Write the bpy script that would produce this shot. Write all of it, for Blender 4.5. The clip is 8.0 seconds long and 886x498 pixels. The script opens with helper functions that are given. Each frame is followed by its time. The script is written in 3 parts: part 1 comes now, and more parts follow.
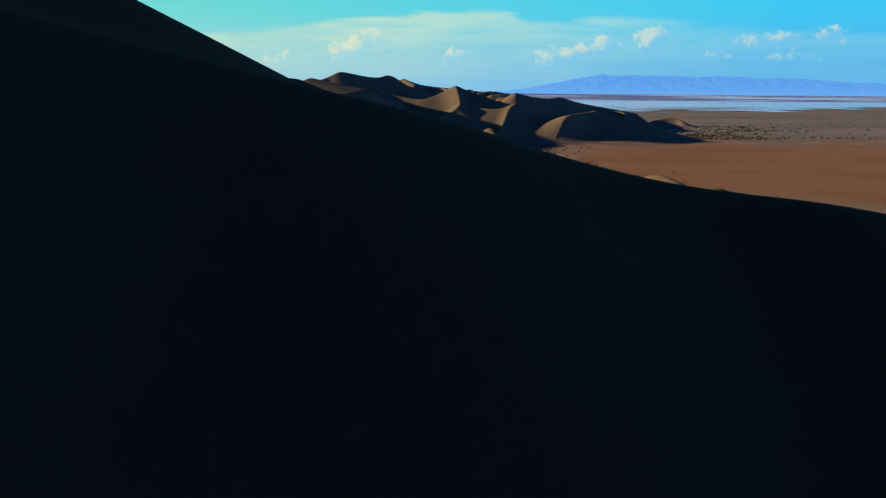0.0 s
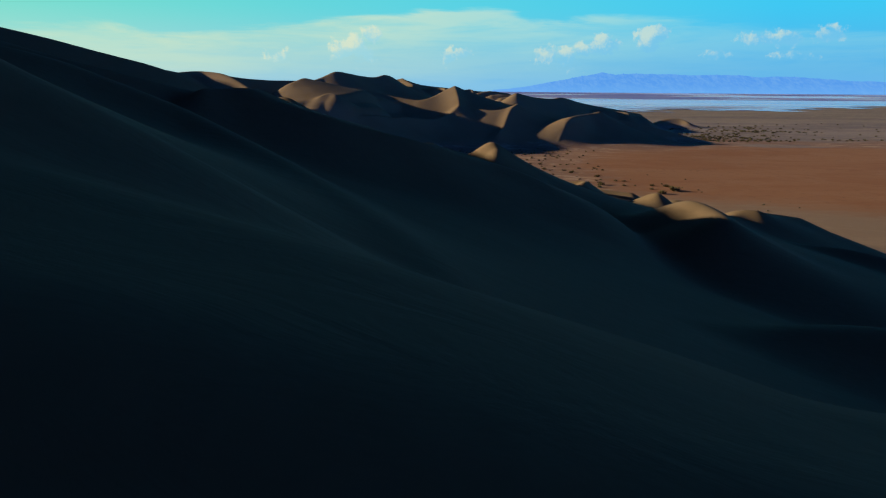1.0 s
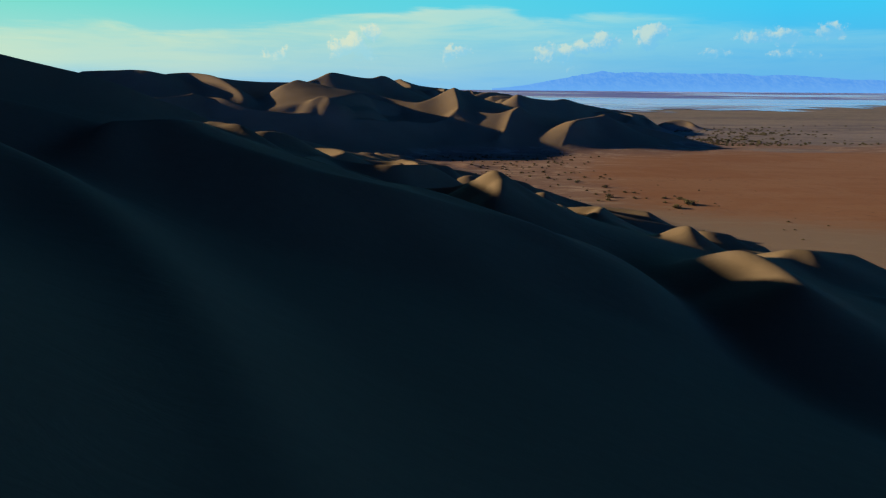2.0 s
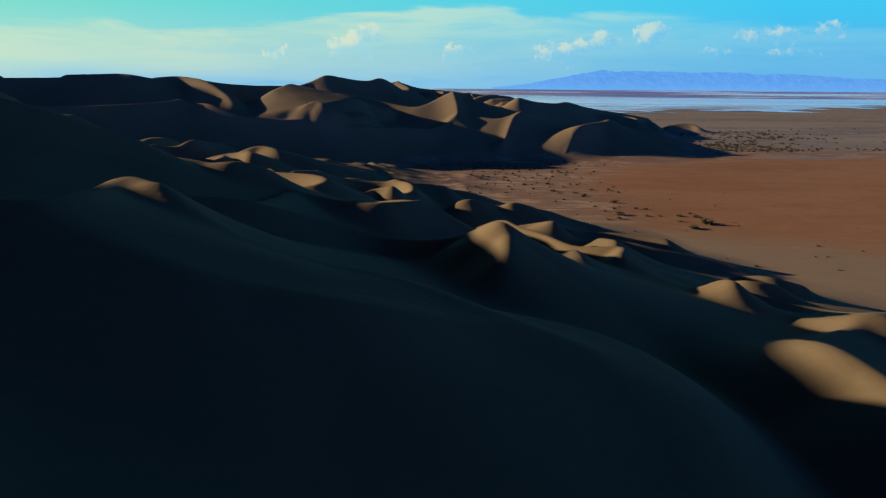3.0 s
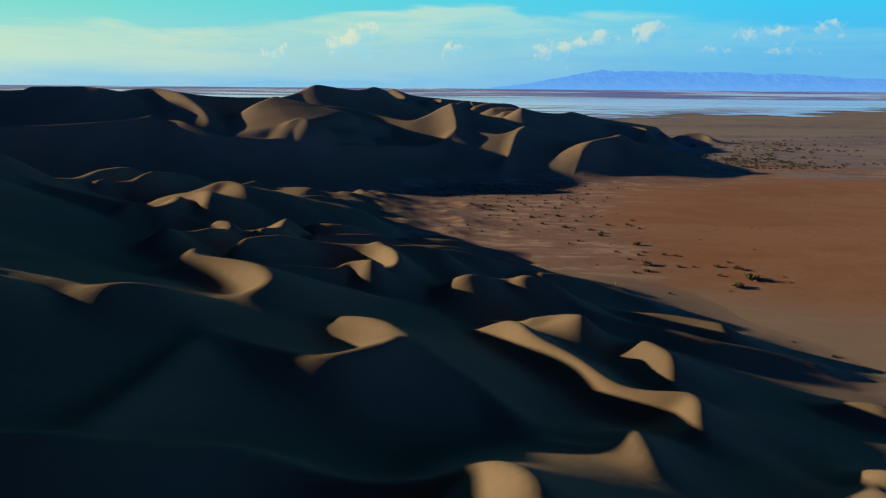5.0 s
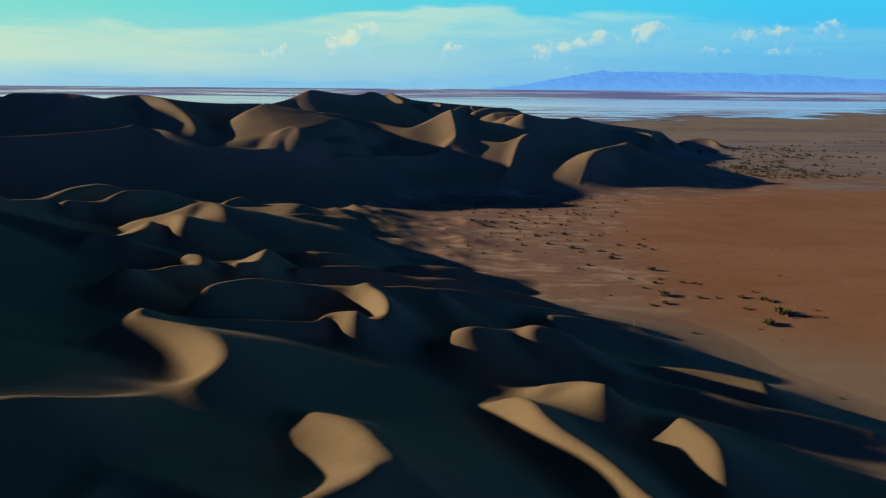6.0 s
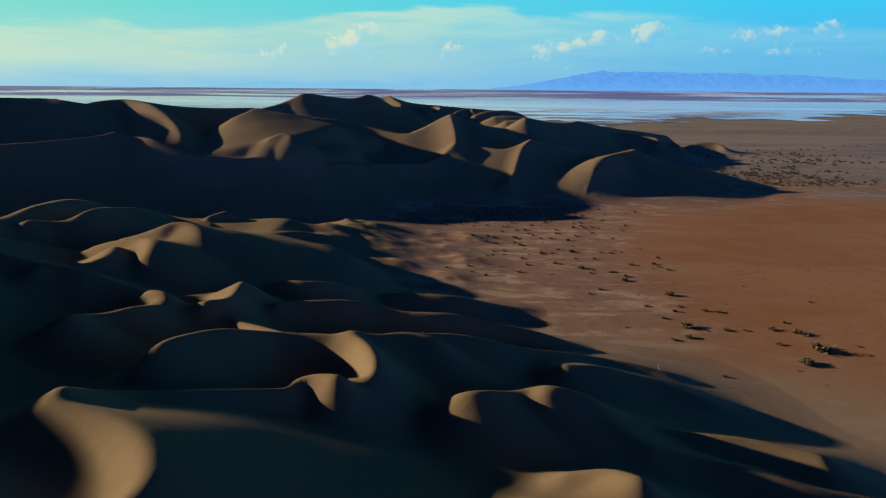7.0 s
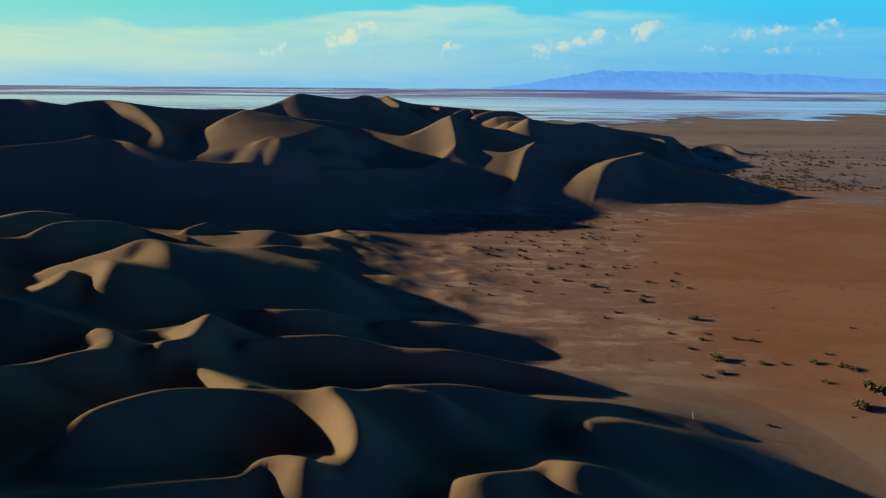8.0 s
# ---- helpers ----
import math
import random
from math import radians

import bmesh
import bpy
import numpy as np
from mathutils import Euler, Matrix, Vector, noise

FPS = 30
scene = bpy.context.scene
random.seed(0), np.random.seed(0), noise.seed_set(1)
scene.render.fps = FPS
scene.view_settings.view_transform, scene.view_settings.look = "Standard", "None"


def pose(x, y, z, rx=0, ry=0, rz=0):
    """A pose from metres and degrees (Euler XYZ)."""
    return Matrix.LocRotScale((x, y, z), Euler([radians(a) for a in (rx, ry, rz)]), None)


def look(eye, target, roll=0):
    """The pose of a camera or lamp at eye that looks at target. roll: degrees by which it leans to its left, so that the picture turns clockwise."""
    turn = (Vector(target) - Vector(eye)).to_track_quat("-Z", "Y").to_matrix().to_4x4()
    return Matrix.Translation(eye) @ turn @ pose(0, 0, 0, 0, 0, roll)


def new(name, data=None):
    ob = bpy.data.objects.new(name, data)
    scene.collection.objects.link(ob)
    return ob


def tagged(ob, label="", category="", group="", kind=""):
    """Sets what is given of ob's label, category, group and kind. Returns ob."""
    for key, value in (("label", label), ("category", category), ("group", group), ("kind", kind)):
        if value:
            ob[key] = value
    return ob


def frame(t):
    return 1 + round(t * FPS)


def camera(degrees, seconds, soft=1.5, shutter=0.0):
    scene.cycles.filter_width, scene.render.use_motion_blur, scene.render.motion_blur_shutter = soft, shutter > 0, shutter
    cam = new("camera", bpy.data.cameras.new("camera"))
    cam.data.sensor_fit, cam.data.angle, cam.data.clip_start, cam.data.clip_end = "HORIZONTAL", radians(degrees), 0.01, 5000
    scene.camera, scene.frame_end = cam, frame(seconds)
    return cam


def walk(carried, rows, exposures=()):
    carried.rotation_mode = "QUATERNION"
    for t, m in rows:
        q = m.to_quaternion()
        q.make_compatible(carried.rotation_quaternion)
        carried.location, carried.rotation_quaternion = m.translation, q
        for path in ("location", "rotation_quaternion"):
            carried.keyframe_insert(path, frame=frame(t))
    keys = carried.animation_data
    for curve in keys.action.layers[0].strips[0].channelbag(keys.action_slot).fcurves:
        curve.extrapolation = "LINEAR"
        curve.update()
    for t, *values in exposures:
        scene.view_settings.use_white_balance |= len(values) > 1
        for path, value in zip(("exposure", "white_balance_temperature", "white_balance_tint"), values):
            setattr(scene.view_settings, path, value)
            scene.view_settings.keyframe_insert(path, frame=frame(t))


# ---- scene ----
cam = camera(68.1, 8.0, soft=1.2)
PATH = [
    (0.0, (0.387, -1.752, 17.456), (-3.341, 95.439, -5.781), 0.45),
    (0.5, (0.426, 2.687, 17.777), (-3.278, 99.854, -5.567), 0.45),
    (1.0, (0.452, 7.263, 18.243), (-3.226, 104.402, -5.222), 0.45),
    (1.5, (0.468, 11.932, 18.853), (-3.186, 109.042, -4.737), 0.45),
    (2.0, (0.471, 16.656, 19.594), (-3.158, 113.738, -4.112), 0.45),
    (2.5, (0.463, 21.402, 20.450), (-3.142, 118.460, -3.358), 0.45),
    (3.0, (0.443, 26.146, 21.397), (-3.137, 123.184, -2.492), 0.45),
    (3.5, (0.412, 30.870, 22.408), (-3.144, 127.894, -1.541), 0.45),
    (4.0, (0.369, 35.562, 23.449), (-3.164, 132.579, -0.535), 0.45),
    (4.5, (0.315, 40.218, 24.486), (-3.194, 137.232, 0.488), 0.45),
    (5.0, (0.248, 44.840, 25.481), (-3.237, 141.856, 1.490), 0.45),
    (5.5, (0.170, 49.436, 26.398), (-3.292, 146.458, 2.426), 0.45),
    (6.0, (0.081, 54.023, 27.198), (-3.358, 151.052, 3.250), 0.45),
    (6.5, (-0.020, 58.622, 27.845), (-3.436, 155.656, 3.916), 0.45),
    (7.0, (-0.133, 63.262, 28.305), (-3.525, 160.298, 4.376), 0.45),
    (7.5, (-0.257, 67.979, 28.546), (-3.625, 165.008, 4.586), 0.45),
    (8.0, (-0.393, 72.816, 28.541), (-3.737, 169.826, 4.502), 0.45),
]
walk(cam, [(t, look(e, g, r)) for t, e, g, r in PATH])

# ---------------------------------------------------------------- world and sun
SUN_EL, SUN_AZ = radians(13.3), radians(10.0)   # the sun stands to the left, a little ahead
TO_SUN = Vector((-math.cos(SUN_EL) * math.cos(SUN_AZ), math.cos(SUN_EL) * math.sin(SUN_AZ), math.sin(SUN_EL)))


class Tree:
    """Short hand for wiring shader nodes."""

    def __init__(self, tree):
        self.t = tree

    def node(self, kind):
        return self.t.nodes.new(kind)

    def put(self, sock, v):
        if hasattr(v, "is_output"):
            self.t.links.new(v, sock)
        else:
            sock.default_value = v

    def math(self, op, a, b=0.0, c=0.0, clamp=False):
        n = self.node("ShaderNodeMath")
        n.operation, n.use_clamp = op, clamp
        for sock, v in zip(n.inputs, (a, b, c)):
            self.put(sock, v)
        return n.outputs[0]

    def mix(self, f, a, b, blend="MIX"):
        n = self.node("ShaderNodeMix")
        n.data_type, n.blend_type = "RGBA", blend
        self.put(n.inputs[0], f)
        self.put(n.inputs[6], a if hasattr(a, "is_output") else (*a, 1))
        self.put(n.inputs[7], b if hasattr(b, "is_output") else (*b, 1))
        return n.outputs[2]

    def range(self, v, a, b, c=0.0, d=1.0, smooth=True):
        n = self.node("ShaderNodeMapRange")
        n.interpolation_type = "SMOOTHSTEP" if smooth else "LINEAR"
        for sock, x in zip(n.inputs, (v, a, b, c, d)):
            self.put(sock, x)
        return n.outputs[0]

    def noise(self, vec, scale, detail=4.0, rough=0.5, distort=0.0, out=0):
        n = self.node("ShaderNodeTexNoise")
        self.put(n.inputs["Vector"], vec)
        n.inputs["Scale"].default_value = scale
        n.inputs["Detail"].default_value = detail
        n.inputs["Roughness"].default_value = rough
        n.inputs["Distortion"].default_value = distort
        return n.outputs[out]

    def xyz(self, x, y, z):
        n = self.node("ShaderNodeCombineXYZ")
        for sock, v in zip(n.inputs, (x, y, z)):
            self.put(sock, v)
        return n.outputs[0]

    def split(self, v):
        n = self.node("ShaderNodeSeparateXYZ")
        self.put(n.inputs[0], v)
        return n.outputs


world = bpy.data.worlds.new("World")
scene.world = world
world.use_nodes = True
world.node_tree.nodes.clear()
W = Tree(world.node_tree)
sky = W.node("ShaderNodeTexSky")
sky.sky_type, sky.sun_disc, sky.sun_elevation, sky.sun_rotation = "NISHITA", False, SUN_EL, radians(-80)
sky.altitude, sky.air_density, sky.dust_density, sky.ozone_density = 900.0, 1.0, 0.3, 6.0
clear = W.node("ShaderNodeBackground")
W.put(clear.inputs[0], W.mix(1.0, sky.outputs[0], (0.5, 0.78, 1.75), "MULTIPLY"))
clear.inputs[1].default_value = 0.0016
# the hazy, clouded air low over the horizon, all the way round
dx, dy, dz = W.split(W.node("ShaderNodeTexCoord").outputs["Generated"])
flat = W.math("SQRT", W.math("ADD", W.math("MULTIPLY", dx, dx), W.math("MULTIPLY", dy, dy)))
az = W.math("ARCTAN2", dx, dy)                     # radians from straight ahead, to the right
el = W.math("DIVIDE", dz, W.math("MAXIMUM", flat, 0.001))
side = W.range(az, -0.66, 0.42, smooth=False)
low = W.mix(side, (0.42, 0.70, 0.63), (0.085, 0.42, 0.78))
high = W.mix(side, (0.17, 0.70, 0.56), (0.045, 0.56, 0.85))
haze = W.mix(W.range(el, 0.02, 0.13), low, high)
haze = W.mix(W.range(el, 0.0, 0.035, 0.85, 0.0), haze, W.mix(side, (0.17, 0.50, 0.80), (0.12, 0.42, 0.82)))
# a thin sheet of high cloud; the curve gives its upper edge over azimuth
curve = W.node("ShaderNodeFloatCurve")
shape = curve.mapping.curves[0]
EDGE = ((-0.63, 0.069), (-0.56, 0.076), (-0.51, 0.083), (-0.415, 0.074), (-0.33, 0.084), (-0.22, 0.098), (-0.10, 0.107), (0.04, 0.113), (0.095, 0.100), (0.20, 0.103), (0.30, 0.096), (0.55, 0.076))
for k, (u, v) in enumerate(EDGE):
    place = ((u + 0.63) / 1.18, v / 0.15)
    if k == 0:
        shape.points[0].location = place
    elif k == len(EDGE) - 1:
        shape.points[-1].location = place
    else:
        shape.points.new(*place)
curve.mapping.update()
W.put(curve.inputs["Value"], W.range(az, -0.63, 0.55, smooth=False))
edge = W.math("MULTIPLY", curve.outputs[0], 0.15)
streak = W.noise(W.xyz(W.math("MULTIPLY", az, 5.0), W.math("MULTIPLY", el, 42.0), 3.0), 1.0, 6.0, 0.62, 0.4)
soft = W.noise(W.xyz(W.math("MULTIPLY", az, 2.5), W.math("MULTIPLY", el, 9.0), 8.0), 1.0, 3.0, 0.5)
under = W.math("SUBTRACT", W.math("ADD", edge, W.math("MULTIPLY", W.math("SUBTRACT", streak, 0.5), 0.034)), el)
sheet = W.math("MULTIPLY", W.range(under, -0.004, 0.008), W.range(under, 0.0, 0.08, 1.0, 0.34))
sheet = W.math("MULTIPLY", sheet, W.range(streak, 0.30, 0.64, 0.35, 1.0))
sheet = W.math("MULTIPLY", sheet, W.range(az, 0.02, 0.5, 0.95, 0.40))
sheet = W.math("MULTIPLY", sheet, W.range(soft, 0.3, 0.65, 0.65, 1.0))
tint = W.mix(W.range(az, -0.5, 0.35), (0.67, 0.77, 0.51), (0.36, 0.68, 0.68))
haze = W.mix(sheet, haze, tint)
# heaped clouds: centre (azimuth, elevation), half width, half height, strength
puff = W.noise(W.xyz(az, W.math("MULTIPLY", el, 0.9), 0.0), 62.0, 6.0, 0.62, 0.15)
fine = W.noise(W.xyz(az, el, 5.0), 170.0, 4.0, 0.6)
heap, tall = None, None
for ca, ce, wa, we, gain in ((-0.186, 0.0565, 0.0182, 0.0149, 1.00), (-0.168, 0.0650, 0.0154, 0.0162, 1.05), (-0.146, 0.0790, 0.0165, 0.0115, 1.00), (-0.275, 0.0463, 0.0297, 0.0120, 0.56), (-0.155, 0.0514, 0.0252, 0.0169, 0.66), (-0.032, 0.0495, 0.0099, 0.0135, 0.92), (-0.012, 0.0545, 0.0143, 0.0081, 0.85),
                             (0.112, 0.0532, 0.0231, 0.0155, 0.80), (0.140, 0.0477, 0.0281, 0.0169, 0.72), (0.190, 0.0650, 0.0220, 0.0149, 1.02), (0.160, 0.0578, 0.0132, 0.0115, 0.86), (0.251, 0.0735, 0.0165, 0.0155, 1.12), (0.264, 0.0800, 0.0121, 0.0128, 1.08),
                             (0.254, 0.0610, 0.0187, 0.0095, 0.80), (0.392, 0.0705, 0.0286, 0.0101, 0.86), (0.425, 0.0703, 0.0165, 0.0108, 1.0), (0.471, 0.0745, 0.0176, 0.0105, 1.0), (0.338, 0.0503, 0.0234, 0.0076, 0.72), (0.434, 0.0476, 0.0285, 0.0072, 0.68)):
    a = W.math("DIVIDE", W.math("SUBTRACT", az, ca), wa)
    b = W.math("DIVIDE", W.math("SUBTRACT", el, ce), we)
    r2 = W.math("ADD", W.math("MULTIPLY", a, a), W.math("MULTIPLY", b, b))
    m = W.math("MULTIPLY", W.math("EXPONENT", W.math("MULTIPLY", r2, -0.8)), gain)
    heap = m if heap is None else W.math("MAXIMUM", heap, m)
    up = W.math("MULTIPLY", m, W.math("SUBTRACT", b, W.math("MULTIPLY", a, 0.6)))
    tall = up if tall is None else W.math("ADD", tall, up)
lump = W.math("ADD", W.math("MULTIPLY", W.math("SUBTRACT", puff, 0.5), 1.5), W.math("MULTIPLY", W.math("SUBTRACT", fine, 0.5), 0.5))
dens = W.range(W.math("ADD", heap, lump), 0.34, 0.66)
lit = W.range(W.math("ADD", W.math("MULTIPLY", tall, 0.7), W.math("MULTIPLY", lump, 1.6)), -0.30, 0.75)
shade = W.mix(W.range(az, -0.3, 0.3), (0.34, 0.66, 0.72), (0.17, 0.52, 0.78))
crown = W.mix(W.range(az, -0.3, 0.3), (0.78, 0.79, 0.54), (0.64, 0.73, 0.60))
haze = W.mix(W.math("MULTIPLY", dens, 0.66), haze, W.mix(lit, shade, crown))
# higher up the air is a deeper blue
haze = W.mix(W.range(el, 0.14, 0.24), haze, (0.0155, 0.092, 0.255))
# bright blue band low at the back, added to fill the far dunes' shade
haze = W.mix(W.range(dy, -0.5, 0.1, 0.9, 0.0), haze, (0.07, 0.48, 1.85))
glow = W.node("ShaderNodeBackground")
W.put(glow.inputs[0], haze)
ahead = W.range(dy, -0.15, 0.7)
W.put(glow.inputs[1], W.math("ADD", W.math("MULTIPLY", ahead, W.range(el, 0.14, 1.1, 1.04, 0.0)),
                             W.math("MULTIPLY", W.math("SUBTRACT", 1.0, ahead), W.range(el, 0.2, 0.45, 1.0, 0.0))))
both = W.node("ShaderNodeAddShader")
W.put(both.inputs[0], clear.outputs[0])
W.put(both.inputs[1], glow.outputs[0])
W.put(W.node("ShaderNodeOutputWorld").inputs[0], both.outputs[0])

sun = new("sun", bpy.data.lights.new("sun", "SUN"))
sun.data.energy, sun.data.angle, sun.data.color = 7.4, radians(0.9), (0.97, 0.75, 0.45)
sun.matrix_world = look(TO_SUN * 200, (0, 0, 0))


# ---------------------------------------------------------------- materials
def material(name):
    m = bpy.data.materials.new(name)
    m.use_nodes = True
    b = m.node_tree.nodes["Principled BSDF"]
    return m, Tree(m.node_tree), b


def bump(t, b, height, strength, distance):
    n = t.node("ShaderNodeBump")
    n.inputs["Strength"].default_value, n.inputs["Distance"].default_value = strength, distance
    t.put(n.inputs["Height"], height)
    t.put(b.inputs["Normal"], n.outputs[0])


def sand_material():
    m, t, b = material("desert_sand")
    pos = t.node("ShaderNodeNewGeometry").outputs["Position"]
    x, y, z = t.split(pos)
    big = t.noise(pos, 0.018, 4, 0.55)
    mid = t.noise(pos, 0.11, 5, 0.6)
    fleck = t.noise(pos, 0.55, 5, 0.65)
    grain = t.noise(pos, 2.2, 4, 0.7)
    # wind-drawn streaks, long across the plain
    drift = t.noise(t.xyz(t.math("MULTIPLY", x, 0.02), t.math("MULTIPLY", y, 0.07), 0.0), 1.0, 6, 0.62, 0.6)
    blown = t.noise(t.xyz(t.math("MULTIPLY", x, 0.10), t.math("MULTIPLY", y, 0.26), 4.0), 1.0, 5, 0.6, 0.9)
    bands = t.noise(t.xyz(t.math("MULTIPLY", x, 0.006), t.math("MULTIPLY", y, 0.022), 9.0), 1.0, 6, 0.62, 0.5)
    pebble = t.noise(pos, 1.1, 6, 0.75)
    dune = t.mix(grain, (0.185, 0.141, 0.097), (0.236, 0.182, 0.129))
    dune = t.mix(t.range(mid, 0.35, 0.7), dune, (0.195, 0.146, 0.100))
    pale = t.mix(t.range(fleck, 0.35, 0.68), (0.265, 0.172, 0.142), (0.195, 0.128, 0.116))
    pale = t.mix(t.range(t.math("ADD", t.math("MULTIPLY", blown, 0.7), t.math("MULTIPLY", fleck, 0.3)), 0.49, 0.61), pale, (0.40, 0.295, 0.245))
    pale = t.mix(t.range(pebble, 0.56, 0.68), pale, (0.145, 0.10, 0.09))
    # loose blown sand lies smooth beside the dunes' foot
    loose = t.range(t.math("ADD", y, t.math("MULTIPLY", t.math("SUBTRACT", big, 0.5), 50.0)), 120.0, 146.0, 0.9, 0.0)
    pale = t.mix(loose, pale, t.mix(grain, (0.245, 0.185, 0.148), (0.285, 0.218, 0.178)))
    red = t.mix(t.range(drift, 0.35, 0.65), (0.272, 0.132, 0.076), (0.305, 0.165, 0.104))
    wash = t.noise(t.xyz(t.math("MULTIPLY", x, 0.035), t.math("MULTIPLY", y, 0.05), 2.0), 1.0, 6, 0.65, 1.6)
    red = t.mix(t.range(wash, 0.46, 0.66), red, (0.303, 0.168, 0.110))
    red = t.mix(t.math("MULTIPLY", t.range(wash, 0.30, 0.42, 1.0, 0.0), 0.7), red, (0.235, 0.105, 0.065))
    red = t.mix(t.range(fleck, 0.52, 0.72), red, (0.245, 0.128, 0.084))
    red = t.mix(t.range(pebble, 0.60, 0.70), red, (0.17, 0.098, 0.075))
    # worn wheel tracks, turned and crossed on the pan
    tracks = 0.0
    for cx, cy, radius in ((58.5, 172.5, 2.2), (59.5, 166.5, 4.9), (43.3, 170.1, 4.2), (84.7, 214.7, 9.0)):
        gap = t.math("SQRT", t.math("ADD", t.math("POWER", t.math("SUBTRACT", x, cx), 2.0), t.math("POWER", t.math("SUBTRACT", y, cy), 2.0)))
        gap = t.math("ABSOLUTE", t.math("SUBTRACT", t.math("ABSOLUTE", t.math("SUBTRACT", gap, radius)), 0.8))
        tracks = t.math("MAXIMUM", tracks, t.range(gap, 0.12, 0.4, 1.0, 0.0))
    tracks = t.math("MULTIPLY", tracks, t.math("MULTIPLY", t.range(mid, 0.50, 0.60), t.range(fleck, 0.40, 0.55)))
    red = t.mix(t.math("MULTIPLY", tracks, 0.4), red, (0.13, 0.075, 0.055))
    grey = t.mix(t.range(bands, 0.40, 0.60), (0.166, 0.145, 0.172), (0.270, 0.235, 0.245))
    olive = t.range(t.math("ADD", t.math("MULTIPLY", t.math("SUBTRACT", bands, 0.5), 500.0), y), 380.0, 560.0)
    grey = t.mix(t.math("MULTIPLY", olive, 0.45), grey, (0.235, 0.20, 0.145))
    grey = t.mix(t.range(fleck, 0.5, 0.70), grey, (0.17, 0.138, 0.125))
    grey = t.mix(t.range(blown, 0.54, 0.62), grey, (0.31, 0.25, 0.225))
    # the red pan, its border wandering
    ex = t.math("DIVIDE", t.math("SUBTRACT", x, 118.0), 98.0)
    ey = t.math("SUBTRACT", y, 150.0)
    ey = t.math("MAXIMUM", t.math("DIVIDE", ey, 105.0), t.math("DIVIDE", ey, -52.0))
    pan = t.math("SQRT", t.math("ADD", t.math("MULTIPLY", ex, ex), t.math("MULTIPLY", ey, ey)))
    pan = t.math("ADD", pan, t.math("MULTIPLY", t.math("SUBTRACT", big, 0.5), 0.5))
    pan = t.math("ADD", pan, t.math("MULTIPLY", t.math("SUBTRACT", blown, 0.5), 0.25))
    edge = t.math("ADD", t.math("MULTIPLY", t.math("SUBTRACT", big, 0.5), 70.0), t.math("MULTIPLY", t.math("SUBTRACT", blown, 0.5), 34.0))
    far = t.range(t.math("ADD", y, edge), 270.0, 284.0)
    # a grey tongue of gravel that lies in the red
    tx, ty = t.math("DIVIDE", t.math("SUBTRACT", x, 112.0), 17.0), t.math("DIVIDE", t.math("SUBTRACT", y, 248.0), 8.0)
    tongue = t.math("ADD", t.math("SQRT", t.math("ADD", t.math("MULTIPLY", tx, tx), t.math("MULTIPLY", ty, ty))), t.math("MULTIPLY", t.math("SUBTRACT", blown, 0.5), 2.2))
    far = t.math("MAXIMUM", far, t.range(tongue, 0.7, 1.15, 0.8, 0.0))
    plain = t.mix(t.range(pan, 0.78, 1.08), red, pale)
    plain = t.mix(far, plain, grey)
    col = t.mix(t.range(t.math("ADD", z, t.math("MULTIPLY", t.math("SUBTRACT", mid, 0.5), 1.6)), 0.3, 2.6), plain, dune)
    t.put(b.inputs["Base Color"], col)
    b.inputs["Roughness"].default_value = 0.95
    b.inputs["Specular IOR Level"].default_value = 0.1
    ripple = t.noise(pos, 1.3, 3, 0.55)
    fall = t.noise(t.xyz(t.math("MULTIPLY", x, 0.5), t.math("MULTIPLY", y, 1.1), t.math("MULTIPLY", z, 0.3)), 1.0, 5, 0.6, 0.7)
    bump(t, b, t.math("ADD", t.math("MULTIPLY", ripple, 0.30), t.math("ADD", t.math("MULTIPLY", fall, 0.5), t.math("MULTIPLY", mid, 1.1))), 0.20, 0.3)
    return m


def salt_material():
    m, t, b = material("salt_crust")
    pos = t.node("ShaderNodeNewGeometry").outputs["Position"]
    x, y, z = t.split(pos)
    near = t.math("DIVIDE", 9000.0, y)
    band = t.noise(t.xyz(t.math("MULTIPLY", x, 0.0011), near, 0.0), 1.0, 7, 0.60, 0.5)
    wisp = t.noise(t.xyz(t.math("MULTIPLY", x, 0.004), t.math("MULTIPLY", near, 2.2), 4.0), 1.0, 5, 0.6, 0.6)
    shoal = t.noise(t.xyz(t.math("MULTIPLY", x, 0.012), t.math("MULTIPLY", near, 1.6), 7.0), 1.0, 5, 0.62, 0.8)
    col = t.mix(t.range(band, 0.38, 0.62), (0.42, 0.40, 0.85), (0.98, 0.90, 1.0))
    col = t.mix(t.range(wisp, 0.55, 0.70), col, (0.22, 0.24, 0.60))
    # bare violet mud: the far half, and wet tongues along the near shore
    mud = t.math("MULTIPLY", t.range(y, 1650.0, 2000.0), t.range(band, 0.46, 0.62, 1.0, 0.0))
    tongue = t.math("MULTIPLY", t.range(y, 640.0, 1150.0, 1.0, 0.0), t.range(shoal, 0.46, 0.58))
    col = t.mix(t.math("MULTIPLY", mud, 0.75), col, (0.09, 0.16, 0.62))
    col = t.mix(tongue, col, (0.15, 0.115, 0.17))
    line = t.math("MAXIMUM", mud, tongue)
    t.put(b.inputs["Base Color"], col)
    t.put(b.inputs["Roughness"], t.mix(line, (0.14, 0.14, 0.14), (0.60, 0.60, 0.60)))
    return m


SAND, SALT = sand_material(), salt_material()

# ---------------------------------------------------------------- the lie of the land
CRESTS = []


